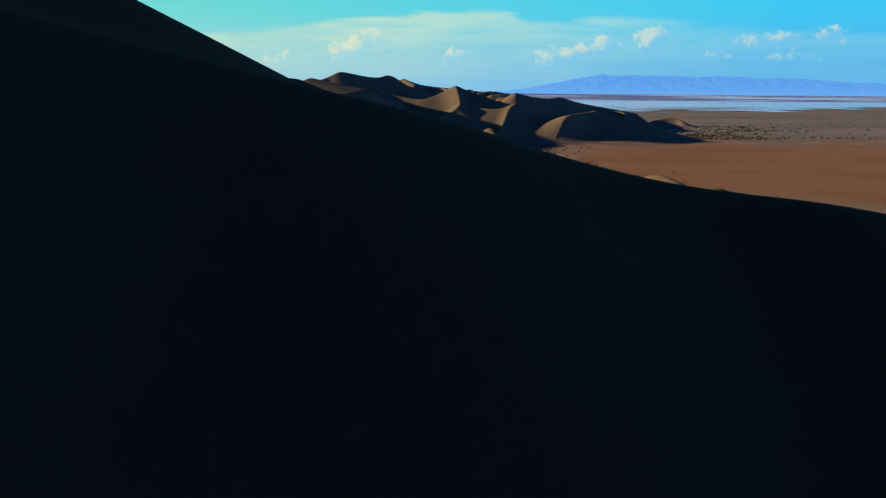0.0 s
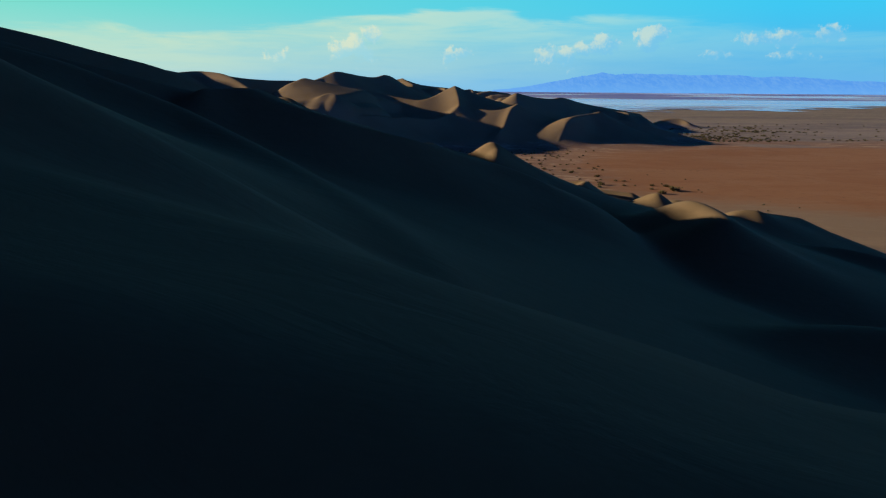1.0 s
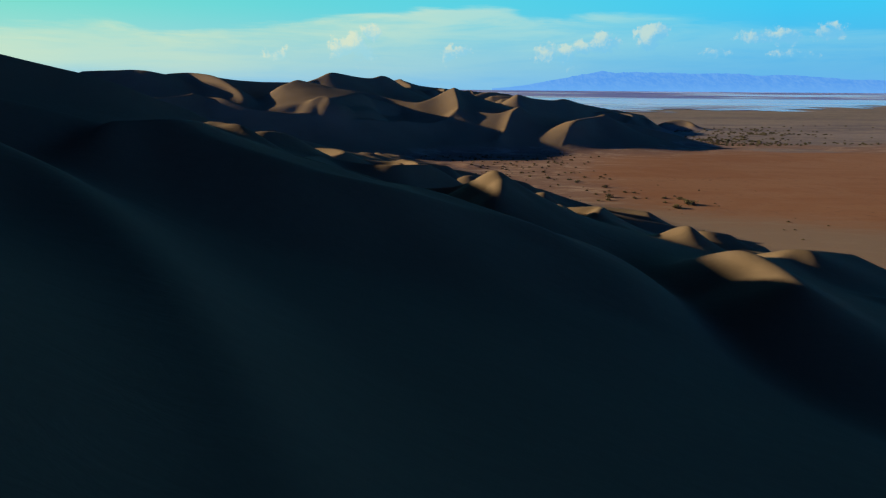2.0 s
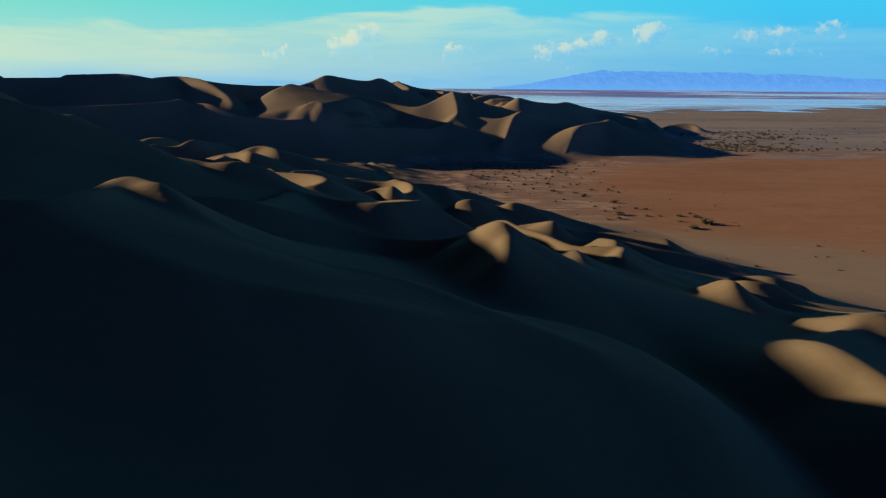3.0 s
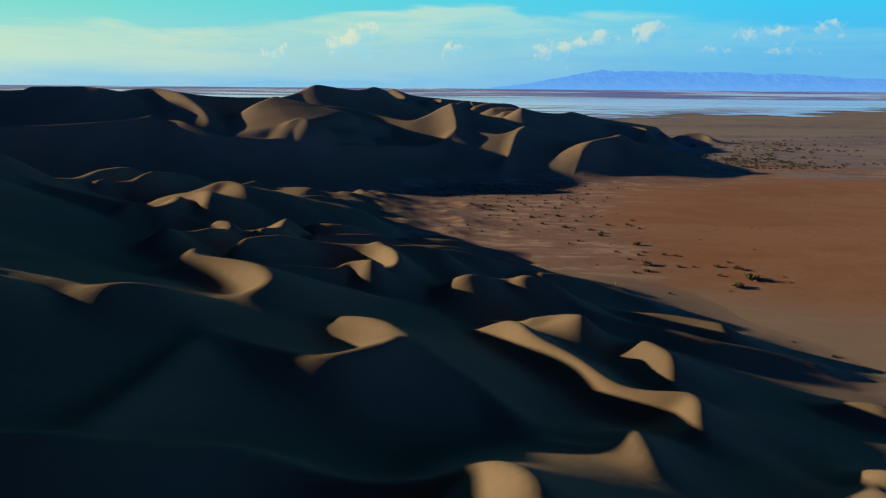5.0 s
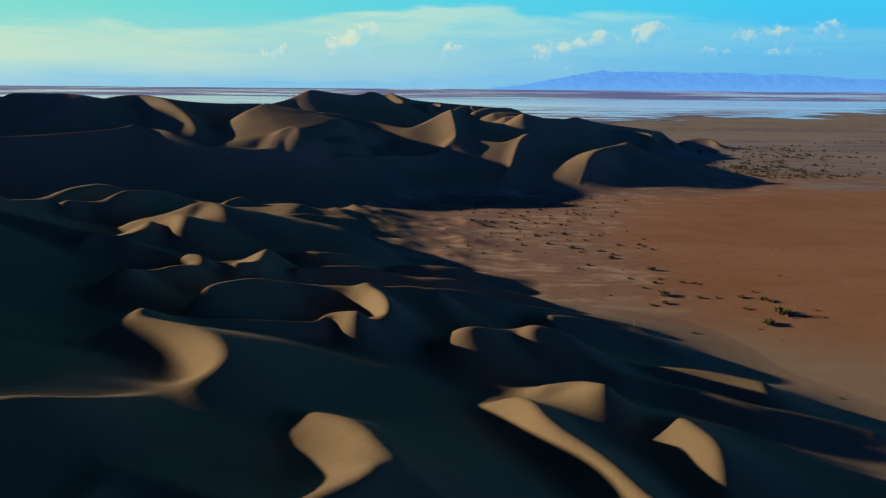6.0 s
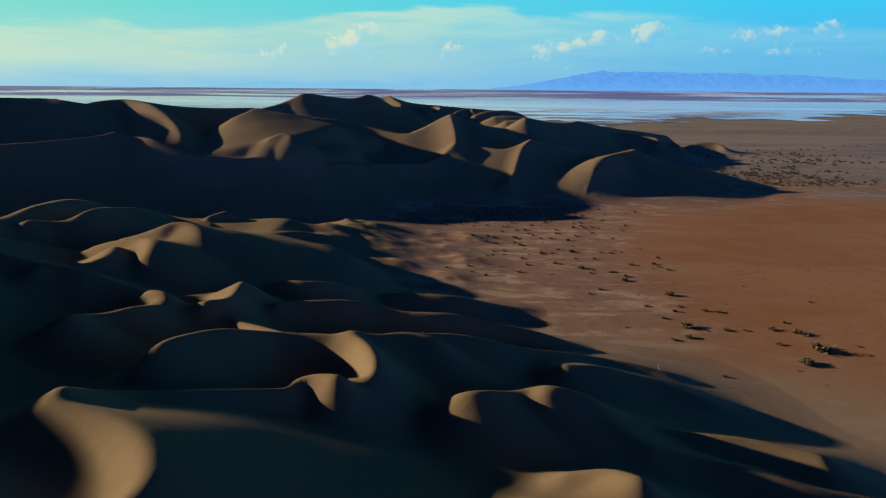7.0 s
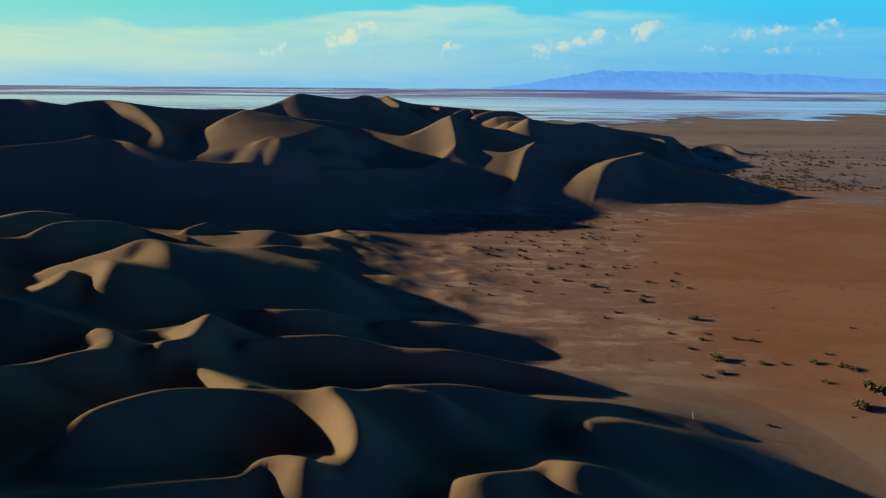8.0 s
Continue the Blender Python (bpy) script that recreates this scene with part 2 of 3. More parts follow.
def crest(line, left, right, relief, rounding, skirt=0.23, wide=40.0):
    """A dune's crest line: slopes to the left and right of its run, the height of its steep part, how rounded its top is, the fall of its skirt, how far that reaches before it drops away."""
    p = np.array(line, float)
    for k in range(4):
        q = [p[0]]
        for a, b in zip(p[:-1], p[1:]):
            q += [a * 0.75 + b * 0.25, a * 0.25 + b * 0.75]
        p = np.array(q + [p[-1]])
    CRESTS.append((p, left, right, relief, rounding, skirt, wide))


# the high dune ridge beside the dune field, whose shadow lies over it
# its rear end, out of view, is raised to shade the dune added behind
crest([(-75, -300, 80.0), (-72, -120, 86.0), (-66, -40, 64.0), (-62, 20, 33.0), (-62, 42, 32.5), (-62, 51, 34.3), (-62, 55, 29.4), (-62, 58, 28.1), (-62, 62, 28.6), (-62, 67, 27.0), (-62, 76, 26.1), (-62, 84, 25.8), (-62, 94, 23.5), (-62, 104, 22.2), (-62, 112, 21.4), (-62, 119, 16.2), (-62, 125, 17.2), (-62, 130, 17.1), (-62, 135, 12.8), (-62, 148, 11.0), (-62, 155, 11.4), (-63, 162, 11.2), (-64, 172, 9.0), (-68, 184, 6.0)], 0.35, 0.6, 9, 1.0)
# unseen tall dune added behind the start, keeps part of the sky off
crest([(-140, -90, 90), (-70, -80, 86), (-20, -76, 80), (30, -76, 72), (80, -80, 58), (130, -90, 34)], 0.6, 0.6, 60, 2, 0.3)
# unseen high dune added to the side; its heights shape the far dunes' shade
crest([(-205, 140, 42.0), (-205, 180, 43.5), (-205, 208, 42.5), (-205, 217, 43.0), (-205, 222, 45.0), (-205, 229, 47.6), (-205, 236, 48.2), (-205, 244, 49.6), (-205, 250, 50.6), (-205, 258, 51.0), (-205, 264, 47.0), (-205, 270, 39.0), (-205, 277, 27.0)], 0.6, 0.6, 40, 2, 0.35)
crest([(25, 58.5, 6.4), (28.5, 57.5, 6.9), (32, 55, 6.3)], 0.35, 0.4, 2, 0.8)
# arms that climb from the dune field to the ridge
crest([(-62, 58, 28), (-45, 60, 25), (-36, 64, 22.4), (-30, 68, 20.8), (-23.5, 72, 17.9)], 0.4, 0.5, 3, 0.4)
crest([(-62, 38, 29.5), (-40, 40, 25), (-25, 42, 21), (-14.8, 44, 18.2)], 0.35, 0.5, 3, 0.4)
crest([(-62, 128, 15), (-50, 126, 12.2), (-38, 124.5, 10.6)], 0.35, 0.45, 3, 0.4)
crest([(-62, 80, 24), (-40, 78, 18), (-20.6, 76, 15.6)], 0.35, 0.45, 3, 0.4)
# the dune that the flight starts behind, and the slope beyond it
crest([(-62, 5, 30), (-32.8, 7.8, 25.7), (-15.3, 8.9, 20.9), (-8.8, 9.55, 19.03), (-5.5, 10, 18.16), (-4.0, 10, 17.78), (0, 10, 16.85), (1.5, 10, 16.3), (4.3, 10, 15.75), (7.8, 10, 15.45), (15.3, 10, 13.68), (26.2, 11, 8.2), (37, 13, 2.7)], 0.10, 0.55, 8, 0.35, 0.2, 4.0)
crest([(-12, 13.6, 19.3), (-6, 13.2, 17.7), (-2.2, 12.8, 16.9), (-0.6, 12.5, 16.5), (0.3, 12.5, 16.0), (1.3, 12.5, 15.4), (3.3, 12.5, 14.85), (6.5, 12.6, 14.3), (12, 13, 13.0)], 0.50, 0.05, 4, 0.4, 0.2, 3.0)
crest([(-40, 32, 24), (-25, 35, 21.2), (-18, 36, 19.8), (-15.4, 35.6, 18.9), (-12.8, 35, 18.0), (-11, 34.4, 17.4), (-8, 32, 16.4), (-4.8, 28.5, 15.4), (-1, 22.5, 14.3), (0.7, 18, 13.7), (5.5, 16, 12.6), (12, 16, 10.5), (22, 17, 7)], 0.70, 0.12, 3.4, 0.4)
crest([(-62, 26, 32), (-35, 22, 29), (-20, 19, 24.8), (-14, 18, 22.1), (-9.1, 16.6, 19.9), (-6.3, 16.5, 18.5), (-4.5, 16.5, 17.6), (-2.5, 16.8, 16.2), (-0.5, 17.3, 14.8)], 0.5, 0.45, 9, 0.6)
crest([(6, 27, 10.4), (9, 27, 10.9), (13, 28, 11), (18, 28, 10.4), (27, 28, 8)], 0.35, 0.4, 2.5, 0.8)
crest([(-132.6, 245.7, 24.93), (-116.6, 236.0, 24.93), (-103.6, 227.4, 25.05), (-96.8, 230.4, 23.60), (-100.8, 241.3, 24.27), (-95.7, 249.1, 24.74), (-90.9, 252.9, 23.36), (-84.4, 259.1, 22.02), (-76.0, 266.5, 21.54), (-67.7, 271.8, 21.77)], 0.36, 0.41, 7.0, 0.80)
crest([(-93.6, 246.5, 24.51), (-86.1, 241.9, 23.81), (-79.8, 235.6, 21.97), (-74.7, 229.3, 20.00), (-70.2, 222.7, 18.20), (-68.2, 219.2, 16.70)], 0.40, 0.40, 4.0, 0.40, 0.35)
crest([(-112.0, 190.0, 16.5), (-96.2, 196.0, 16.46), (-92.4, 200.0, 16.70), (-88.6, 203.0, 16.93), (-84.7, 206.0, 17.07), (-82.8, 209.0, 17.44), (-80.8, 213.0, 17.76)], 0.05, 0.55, 6.0, 0.30, 0.22)
crest([(-80.8, 213.0, 17.76), (-79.4, 217.0, 16.75), (-73.6, 212.0, 16.95), (-68.1, 210.0, 15.39), (-61.1, 208.0, 13.19), (-57.8, 210.0, 13.13), (-50.9, 211.0, 12.26), (-48.6, 213.0, 12.55), (-43.1, 213.0, 11.40), (-37.0, 214.0, 9.88), (-33.6, 217.0, 10.41), (-29.3, 221.0, 10.62), (-23.6, 226.0, 9.69), (-21.1, 229.0, 10.03), (-17.6, 232.0, 9.31), (-11.5, 237.0, 8.93)], 0.10, 0.60, 6.5, 0.30, 0.28)
crest([(-74.4, 275.5, 19.39), (-69.0, 283.7, 21.21), (-63.1, 291.9, 23.01), (-58.4, 296.0, 25.72), (-56.7, 297.0, 26.09), (-54.0, 300.0, 25.71), (-49.9, 310.0, 24.66), (-43.3, 318.0, 23.99), (-38.8, 323.0, 25.80), (-37.6, 345.0, 24.03)], 0.45, 0.50, 7.0, 0.50)
crest([(-45.8, 360.0, 22.55), (-35.6, 365.0, 24.93), (-27.4, 372.0, 21.73), (-15.1, 380.0, 20.39), (0.4, 388.0, 18.76), (14.0, 395.0, 17.60), (22.3, 398.0, 17.84), (29.6, 402.0, 14.51)], 0.35, 0.70, 9.0, 0.60)
crest([(-61.5, 238.0, 20.6), (-59.5, 243.0, 21.88), (-58.9, 249.0, 22.55), (-58.0, 252.0, 21.57), (-56.1, 256.0, 21.14), (-52.5, 260.0, 20.39), (-49.0, 263.0, 19.6)], 0.62, 0.02, 6.8, 0.40, 0.185, 21.0)
crest([(-56.0, 253.0, 19.6), (-52.0, 241.0, 17.9), (-49.0, 233.0, 16.6)], 0.02, 0.12, 4.0, 1.0, 0.18, 16.0)
crest([(-47.1, 266.0, 19.4), (-42.0, 268.0, 18.90), (-36.6, 269.0, 17.87), (-29.7, 268.0, 16.35), (-20.9, 263.7, 14.78), (-16.8, 263.0, 14.87), (-11.5, 270.0, 16.91), (-5.5, 278.7, 19.89)], 0.62, 0.10, 6.8, 0.50)
crest([(-47.0, 220.3, 16.3), (-45.4, 222.3, 17.3), (-44.0, 222.6, 17.4), (-42.3, 221.0, 16.9)], 0.5, 0.4, 1.4, 0.60, 0.3, 3.0)
crest([(-5.4, 273.5, 20.10), (-4.2, 264.8, 17.28), (-3.3, 255.5, 14.00), (-3.4, 250.5, 12.59), (-7.1, 244.3, 9.73), (-10.4, 238.4, 9.06)], 0.58, 0.29, 7.7, 0.30)
crest([(-5.4, 274.7, 20.05), (-2.5, 290.0, 17.82), (4.3, 305.0, 15.60), (14.4, 310.0, 14.23)], 0.50, 0.70, 9.0, 0.50)
crest([(-3.4, 251.2, 12.53), (0.3, 254.2, 11.99), (6.4, 252.1, 11.64), (10.9, 250.9, 11.35), (14.9, 253.4, 12.53), (18.5, 259.3, 13.46)], 0.50, 0.20, 5.0, 0.50, 0.30)
crest([(18.2, 256.2, 13.71), (15.7, 251.0, 12.45), (14.4, 246.7, 10.47), (13.2, 241.2, 8.15), (12.4, 237.5, 6.46), (10.6, 231.1, 5.11)], 0.50, 0.34, 6.0, 0.40, 0.35)
crest([(18.6, 260.0, 13.40), (21.0, 263.0, 12.86), (28.6, 269.0, 11.94), (36.2, 274.0, 9.90), (40.8, 275.0, 8.48)], 0.50, 0.60, 9.0, 0.60, 0.30)
crest([(49.3, 260.0, 11.2), (43.5, 255.5, 10.5), (39.0, 248.5, 10.2), (36.0, 244.0, 9.3), (34.0, 240.0, 7.4), (32.4, 236.0, 4.9), (30.8, 232.0, 2.7), (29.0, 228.0, 0.5)], 0.85, 0.08, 8.4, 0.25, 0.18, 22.0)
crest([(49.3, 260.0, 11.37), (54.5, 262.5, 9.0), (60.7, 263.7, 7.64), (68.2, 263.0, 6.0), (76.5, 262.7, 4.0), (88.8, 262.0, 0.6)], 0.35, 0.46, 5.0, 0.40)
crest([(21.9, 317.3, 18.12), (28.6, 321.6, 16.14), (36.9, 327.9, 15.26), (41.2, 331.0, 15.14), (44.9, 335.0, 16.05), (53.1, 345.0, 13.83), (65.7, 360.0, 11.69), (72.1, 366.0, 10.65), (85.9, 380.0, 8.37), (97.3, 392.0, 6.60)], 0.30, 0.75, 10.0, 0.50, 0.30)
crest([(66.0, 390.0, 6.2), (74.2, 394.0, 6.7), (84.0, 392.0, 6.0)], 0.30, 0.35, 3.0, 0.50, 0.40)
crest([(102.0, 372.0, 3.2), (108.0, 377.0, 4.5), (113.3, 378.0, 5.0), (117.0, 376.0, 4.3), (118.0, 370.0, 2.8)], 0.45, 0.45, 2.0, 0.40, 0.30)
crest([(-53.0, 330.0, 23.50), (-49.4, 328.0, 23.35), (-39.8, 322.0, 20.87), (-35.3, 320.0, 19.74)], 0.30, 0.20, 2.0, 0.30, 0.40)
crest([(-35.6, 365.0, 24.93), (-32.1, 358.0, 23.17), (-28.2, 350.0, 21.29)], 0.35, 0.20, 2.5, 0.30, 0.45)
crest([(-40.7, 350.0, 20.95), (-34.3, 346.0, 19.76), (-30.4, 342.0, 19.02)], 0.30, 0.20, 2.0, 0.30, 0.45)
crest([(-26.0, 362.0, 19.81), (-20.4, 362.0, 19.62), (-18.6, 361.0, 19.90)], 0.20, 0.30, 1.5, 0.30, 0.50)
crest([(-17.9, 370.0, 18.91), (-15.3, 374.0, 20.54), (-12.1, 370.0, 19.70), (-13.0, 366.0, 18.60)], 0.30, 0.30, 1.5, 0.30, 0.50)
crest([(-6.2, 362.0, 17.36), (-3.3, 368.0, 18.86), (0.9, 373.0, 19.72), (2.4, 368.0, 18.18)], 0.30, 0.30, 2.0, 0.30, 0.45)
crest([(3.3, 362.0, 16.96), (8.3, 366.0, 18.54), (12.3, 368.0, 18.75), (17.9, 370.0, 18.00)], 0.20, 0.30, 2.0, 0.30, 0.45)
crest([(11.7, 352.0, 16.75), (17.0, 354.0, 17.18), (29.0, 356.0, 15.80), (36.9, 352.0, 13.98)], 0.20, 0.25, 1.2, 0.30, 0.35)
crest([(16.2, 340.0, 15.75), (21.9, 341.0, 15.98), (23.9, 338.0, 15.26)], 0.20, 0.20, 1.2, 0.30, 0.50)
crest([(56.8, 345.0, 8.4), (60.4, 347.0, 9.4), (63.7, 348.0, 9.9), (71.2, 348.0, 9.7)], 0.20, 0.35, 2.0, 0.30, 0.40)
crest([(68.2, 356.0, 9.9), (74.3, 350.0, 9.3), (80.0, 346.0, 9.0), (79.0, 340.0, 7.3)], 0.40, 0.20, 2.0, 0.30, 0.40)
crest([(83.0, 344.0, 7.0), (86.5, 346.0, 7.3), (87.8, 344.0, 6.6), (87.0, 340.0, 5.6)], 0.40, 0.30, 1.5, 0.30, 0.50)
crest([(-58.2, 146.6, 10.94), (-56.9, 148.5, 10.52), (-54.4, 149.5, 10.48), (-53.3, 150.7, 11.16), (-52.5, 153.0, 11.42), (-53.0, 157.3, 10.92), (-50.8, 161.7, 10.17), (-50.3, 166.0, 8.63)], 0.40, 0.60, 3.2, 0.20)
crest([(-42.0, 123.5, 11.08), (-41.8, 127.2, 10.29), (-40.5, 128.2, 10.11), (-40.1, 129.3, 10.30), (-38.9, 130.9, 10.58), (-40.8, 136.0, 10.42)], 0.36, 0.58, 2.7, 0.20)
crest([(-46.4, 141.0, 8.93), (-42.4, 140.5, 10.22), (-39.1, 139.6, 10.82), (-36.4, 136.0, 11.08), (-35.6, 132.6, 10.14)], 0.12, 0.67, 3.4, 0.20, 0.30)
crest([(-45.1, 146.0, 8.95), (-40.0, 146.2, 10.36), (-38.9, 147.4, 10.71), (-37.1, 147.4, 10.81), (-34.1, 144.1, 10.76), (-33.0, 142.5, 9.66)], 0.16, 0.50, 3.1, 0.20, 0.20)
crest([(-49.3, 168.0, 7.54), (-43.9, 165.5, 7.55), (-40.7, 164.8, 7.16)], 0.43, 0.60, 3.2, 0.20, 0.35)
crest([(-45.0, 174.0, 6.42), (-44.0, 176.0, 6.58), (-42.8, 177.0, 6.86)], 0.42, 0.60, 3.2, 0.20, 0.40)
crest([(-35.5, 148.0, 8.18), (-34.1, 150.0, 7.17), (-27.9, 152.5, 6.60), (-25.4, 153.8, 6.08)], 0.40, 0.58, 3.2, 0.20, 0.45)
crest([(-44.0, 125.9, 9.94), (-40.7, 125.5, 9.85), (-37.9, 125.0, 9.65), (-34.3, 124.0, 9.46), (-31.5, 123.6, 8.77), (-29.6, 125.8, 7.74), (-28.1, 126.9, 7.49), (-26.4, 130.1, 7.17), (-25.5, 133.3, 6.74), (-24.4, 135.4, 6.30), (-23.0, 135.6, 6.20), (-20.4, 134.8, 7.02), (-17.6, 135.1, 6.98), (-15.8, 137.4, 5.98), (-13.9, 139.7, 4.58), (-9.8, 146.0, 1.52)], 0.52, 0.58, 3.1, 0.20)
crest([(-29.6, 120.8, 9.91), (-27.9, 120.0, 10.12), (-26.9, 118.9, 9.64), (-28.8, 118.5, 9.19)], 0.62, 0.74, 3.4, 0.20, 0.35)
crest([(-22.9, 127.0, 8.95), (-22.7, 124.5, 8.76), (-22.2, 121.0, 9.06), (-23.8, 119.6, 9.35)], 0.63, 0.12, 3.2, 0.20, 0.35)
crest([(-30.6, 110.0, 11.11), (-30.5, 112.0, 10.38), (-29.6, 113.2, 10.05), (-28.1, 114.7, 10.33), (-27.3, 117.5, 9.63)], 0.37, 0.67, 3.2, 0.20)
crest([(-18.8, 125.0, 7.48), (-17.4, 126.0, 7.49), (-14.4, 127.0, 7.22), (-11.6, 128.0, 6.78), (-9.1, 128.5, 6.20), (-6.1, 128.5, 5.61), (-2.3, 129.0, 5.16), (1.2, 129.5, 4.53), (4.9, 130.0, 3.66), (9.2, 130.0, 2.62), (12.4, 130.0, 1.27), (13.5, 130.0, 0.43)], 0.30, 1.00, 7.5, 0.25, 0.35)
crest([(-9.2, 141.0, 3.49), (-2.7, 141.0, 3.23), (0.2, 142.0, 2.52), (3.4, 143.0, 1.40), (7.4, 144.0, 0.06), (8.4, 144.0, -0.62)], 0.20, 0.40, 1.5, 0.30, 0.35)
crest([(-20.6, 102.5, 11.30), (-20.4, 103.3, 11.75), (-20.1, 104.6, 11.66), (-19.4, 105.9, 11.46), (-18.0, 107.7, 11.18), (-16.4, 109.9, 10.29), (-14.4, 111.0, 9.73), (-11.6, 111.5, 9.47), (-8.8, 111.6, 9.48), (-7.0, 112.1, 9.21), (-5.3, 113.2, 9.06), (-2.6, 113.3, 8.75)], 0.80, 0.42, 3.3, 0.20, 0.26)
crest([(-21.3, 118.6, 7.87), (-19.2, 117.1, 8.00), (-15.3, 113.5, 8.68)], 0.08, 0.68, 3.7, 0.20, 0.50)
crest([(-9.0, 111.1, 9.67), (-7.9, 109.7, 9.78), (-6.9, 107.8, 9.87), (-6.3, 106.0, 9.76), (-6.2, 104.7, 9.47), (-6.6, 103.8, 9.25), (-8.1, 105.1, 8.65), (-9.5, 106.5, 7.74)], 0.55, 0.90, 4.4, 0.20, 0.35)
crest([(-8.3, 102.2, 10.41), (-9.7, 103.0, 10.06), (-10.9, 103.0, 9.75), (-11.2, 102.0, 9.68), (-11.5, 101.6, 9.57), (-14.3, 100.0, 10.12), (-17.3, 98.2, 10.85), (-20.2, 96.9, 11.19), (-20.9, 93.7, 13.20)], 0.85, 0.71, 5.1, 0.20, 0.35)
crest([(-5.4, 114.0, 8.67), (-1.8, 116.4, 7.89), (1.7, 116.9, 7.11), (7.5, 119.6, 5.1), (12.3, 123.0, 3.3), (16.5, 123.2, 2.5), (19.7, 122.7, 1.7)], 0.40, 0.48, 1.7, 0.30, 0.35)
crest([(8.5, 115.2, 5.71), (11.2, 116.4, 5.04), (15.9, 118.0, 3.45), (20.5, 117.0, 2.15)], 0.18, 0.42, 1.8, 0.30)
crest([(-2.1, 104.9, 6.78), (-0.9, 104.0, 8.05), (0.6, 103.6, 8.77), (2.9, 105.7, 7.68), (5.3, 107.8, 6.85), (5.8, 106.5, 7.83), (7.1, 106.6, 7.63), (8.5, 106.7, 7.25)], 0.71, 0.29, 3.1, 0.20)
crest([(5.7, 105.6, 7.47), (7.7, 106.6, 6.01), (10.6, 104.0, 5.26), (12.2, 103.0, 5.16)], 0.33, 0.62, 3.5, 0.20)
crest([(11.9, 108.0, 3.94), (17.1, 107.0, 3.98), (21.2, 106.5, 3.94), (24.8, 105.0, 3.80)], 0.42, 0.64, 3.3, 0.20)
crest([(-20.6, 92.4, 13.14), (-16.8, 91.1, 13.16), (-14.4, 89.2, 13.20), (-12.9, 86.9, 13.27), (-12.7, 85.5, 13.18), (-13.2, 83.6, 13.14), (-14.5, 83.5, 12.65), (-16.5, 83.3, 12.36), (-19.7, 82.6, 12.43), (-21.1, 80.8, 13.19), (-22.0, 77.4, 14.87)], 0.27, 0.42, 5.8, 0.20)
crest([(-25.6, 72.7, 17.87), (-25.1, 74.4, 17.09), (-23.5, 76.5, 15.90), (-19.9, 75.9, 15.60), (-17.9, 75.3, 15.98), (-17.0, 76.1, 15.93), (-15.6, 76.7, 15.52), (-15.0, 80.3, 13.91), (-14.5, 84.0, 11.92)], 0.54, 0.46, 3.3, 0.25)
crest([(-16.9, 60.2, 15.6), (-14.6, 61.6, 15.4), (-12.4, 62.2, 15.35), (-10.3, 62.9, 14.75), (-8.4, 64.2, 13.95), (-6.6, 64.6, 13.35), (-4.9, 64.6, 12.75), (-3.2, 64.2, 12.65), (-1.7, 64.2, 12.7), (-0.3, 64.6, 12.75), (1.2, 64.8, 13.25), (2.0, 63.2, 14.04), (2.4, 61.9, 14.39), (2.7, 61.6, 13.92), (2.6, 59.8, 13.79), (2.5, 58.6, 13.51), (2.3, 57.8, 13.31)], 0.50, 0.55, 2.8, 0.15)
crest([(-12.1, 64.0, 14.80), (-12.0, 67.2, 14.54), (-12.4, 72.0, 14.19), (-12.4, 73.9, 13.73)], 0.42, 0.62, 3.2, 0.20)
crest([(-13.0, 74.6, 13.50), (-10.4, 74.3, 13.45), (-8.6, 73.6, 13.45), (-7.0, 73.2, 13.39), (-5.8, 73.4, 13.40), (-5.2, 74.0, 13.33), (-3.6, 75.6, 13.23), (-3.2, 76.8, 13.16)], 0.26, 0.78, 4.2, 0.20)
crest([(-8.2, 83.6, 11.36), (-6.8, 82.9, 12.01), (-4.6, 81.2, 12.49), (-3.4, 78.9, 12.69), (-1.8, 76.9, 12.02), (-0.4, 76.6, 11.35), (1.2, 75.7, 10.69), (2.8, 74.2, 10.11)], 0.51, 0.38, 4.2, 0.20)
crest([(4.4, 72.0, 9.38), (5.1, 71.7, 9.45), (6.6, 71.3, 9.74), (7.5, 71.3, 10.11), (8.3, 73.2, 10.21), (8.3, 71.5, 10.41), (8.3, 70.0, 10.18)], 0.57, 0.36, 3.6, 0.20)
crest([(2.1, 92.4, 7.91), (4.1, 91.8, 8.81), (5.1, 88.3, 8.83), (7.5, 85.2, 8.61), (8.9, 81.6, 8.65), (10.1, 80.4, 8.67), (11.7, 79.7, 8.90), (13.6, 79.5, 9.06), (12.2, 75.4, 9.15)], 0.55, 0.56, 2.5, 0.20)
crest([(6.0, 97.3, 6.74), (8.5, 97.2, 7.21), (9.7, 95.5, 7.84)], 0.78, 0.22, 4.0, 0.20)
crest([(12.8, 93.9, 5.71), (14.4, 94.4, 6.26), (14.9, 91.6, 6.73), (15.0, 88.7, 7.29), (14.1, 85.6, 6.79)], 0.40, 0.21, 3.4, 0.20)
crest([(16.3, 69.9, 7.87), (17.0, 69.1, 8.90), (18.1, 69.6, 8.79), (20.4, 74.3, 7.22), (20.5, 74.1, 7.84), (21.2, 73.2, 8.14), (23.3, 73.6, 7.64)], 0.66, 0.43, 2.3, 0.20)
crest([(18.8, 70.8, 8.15), (17.8, 67.9, 9.58), (18.4, 68.3, 8.88)], 0.83, 0.84, 3.9, 0.20)
crest([(26.8, 89.0, 3.59), (28.7, 88.6, 4.03), (30.1, 87.9, 4.00), (33.1, 88.5, 3.03)], 0.42, 0.63, 3.4, 0.20)
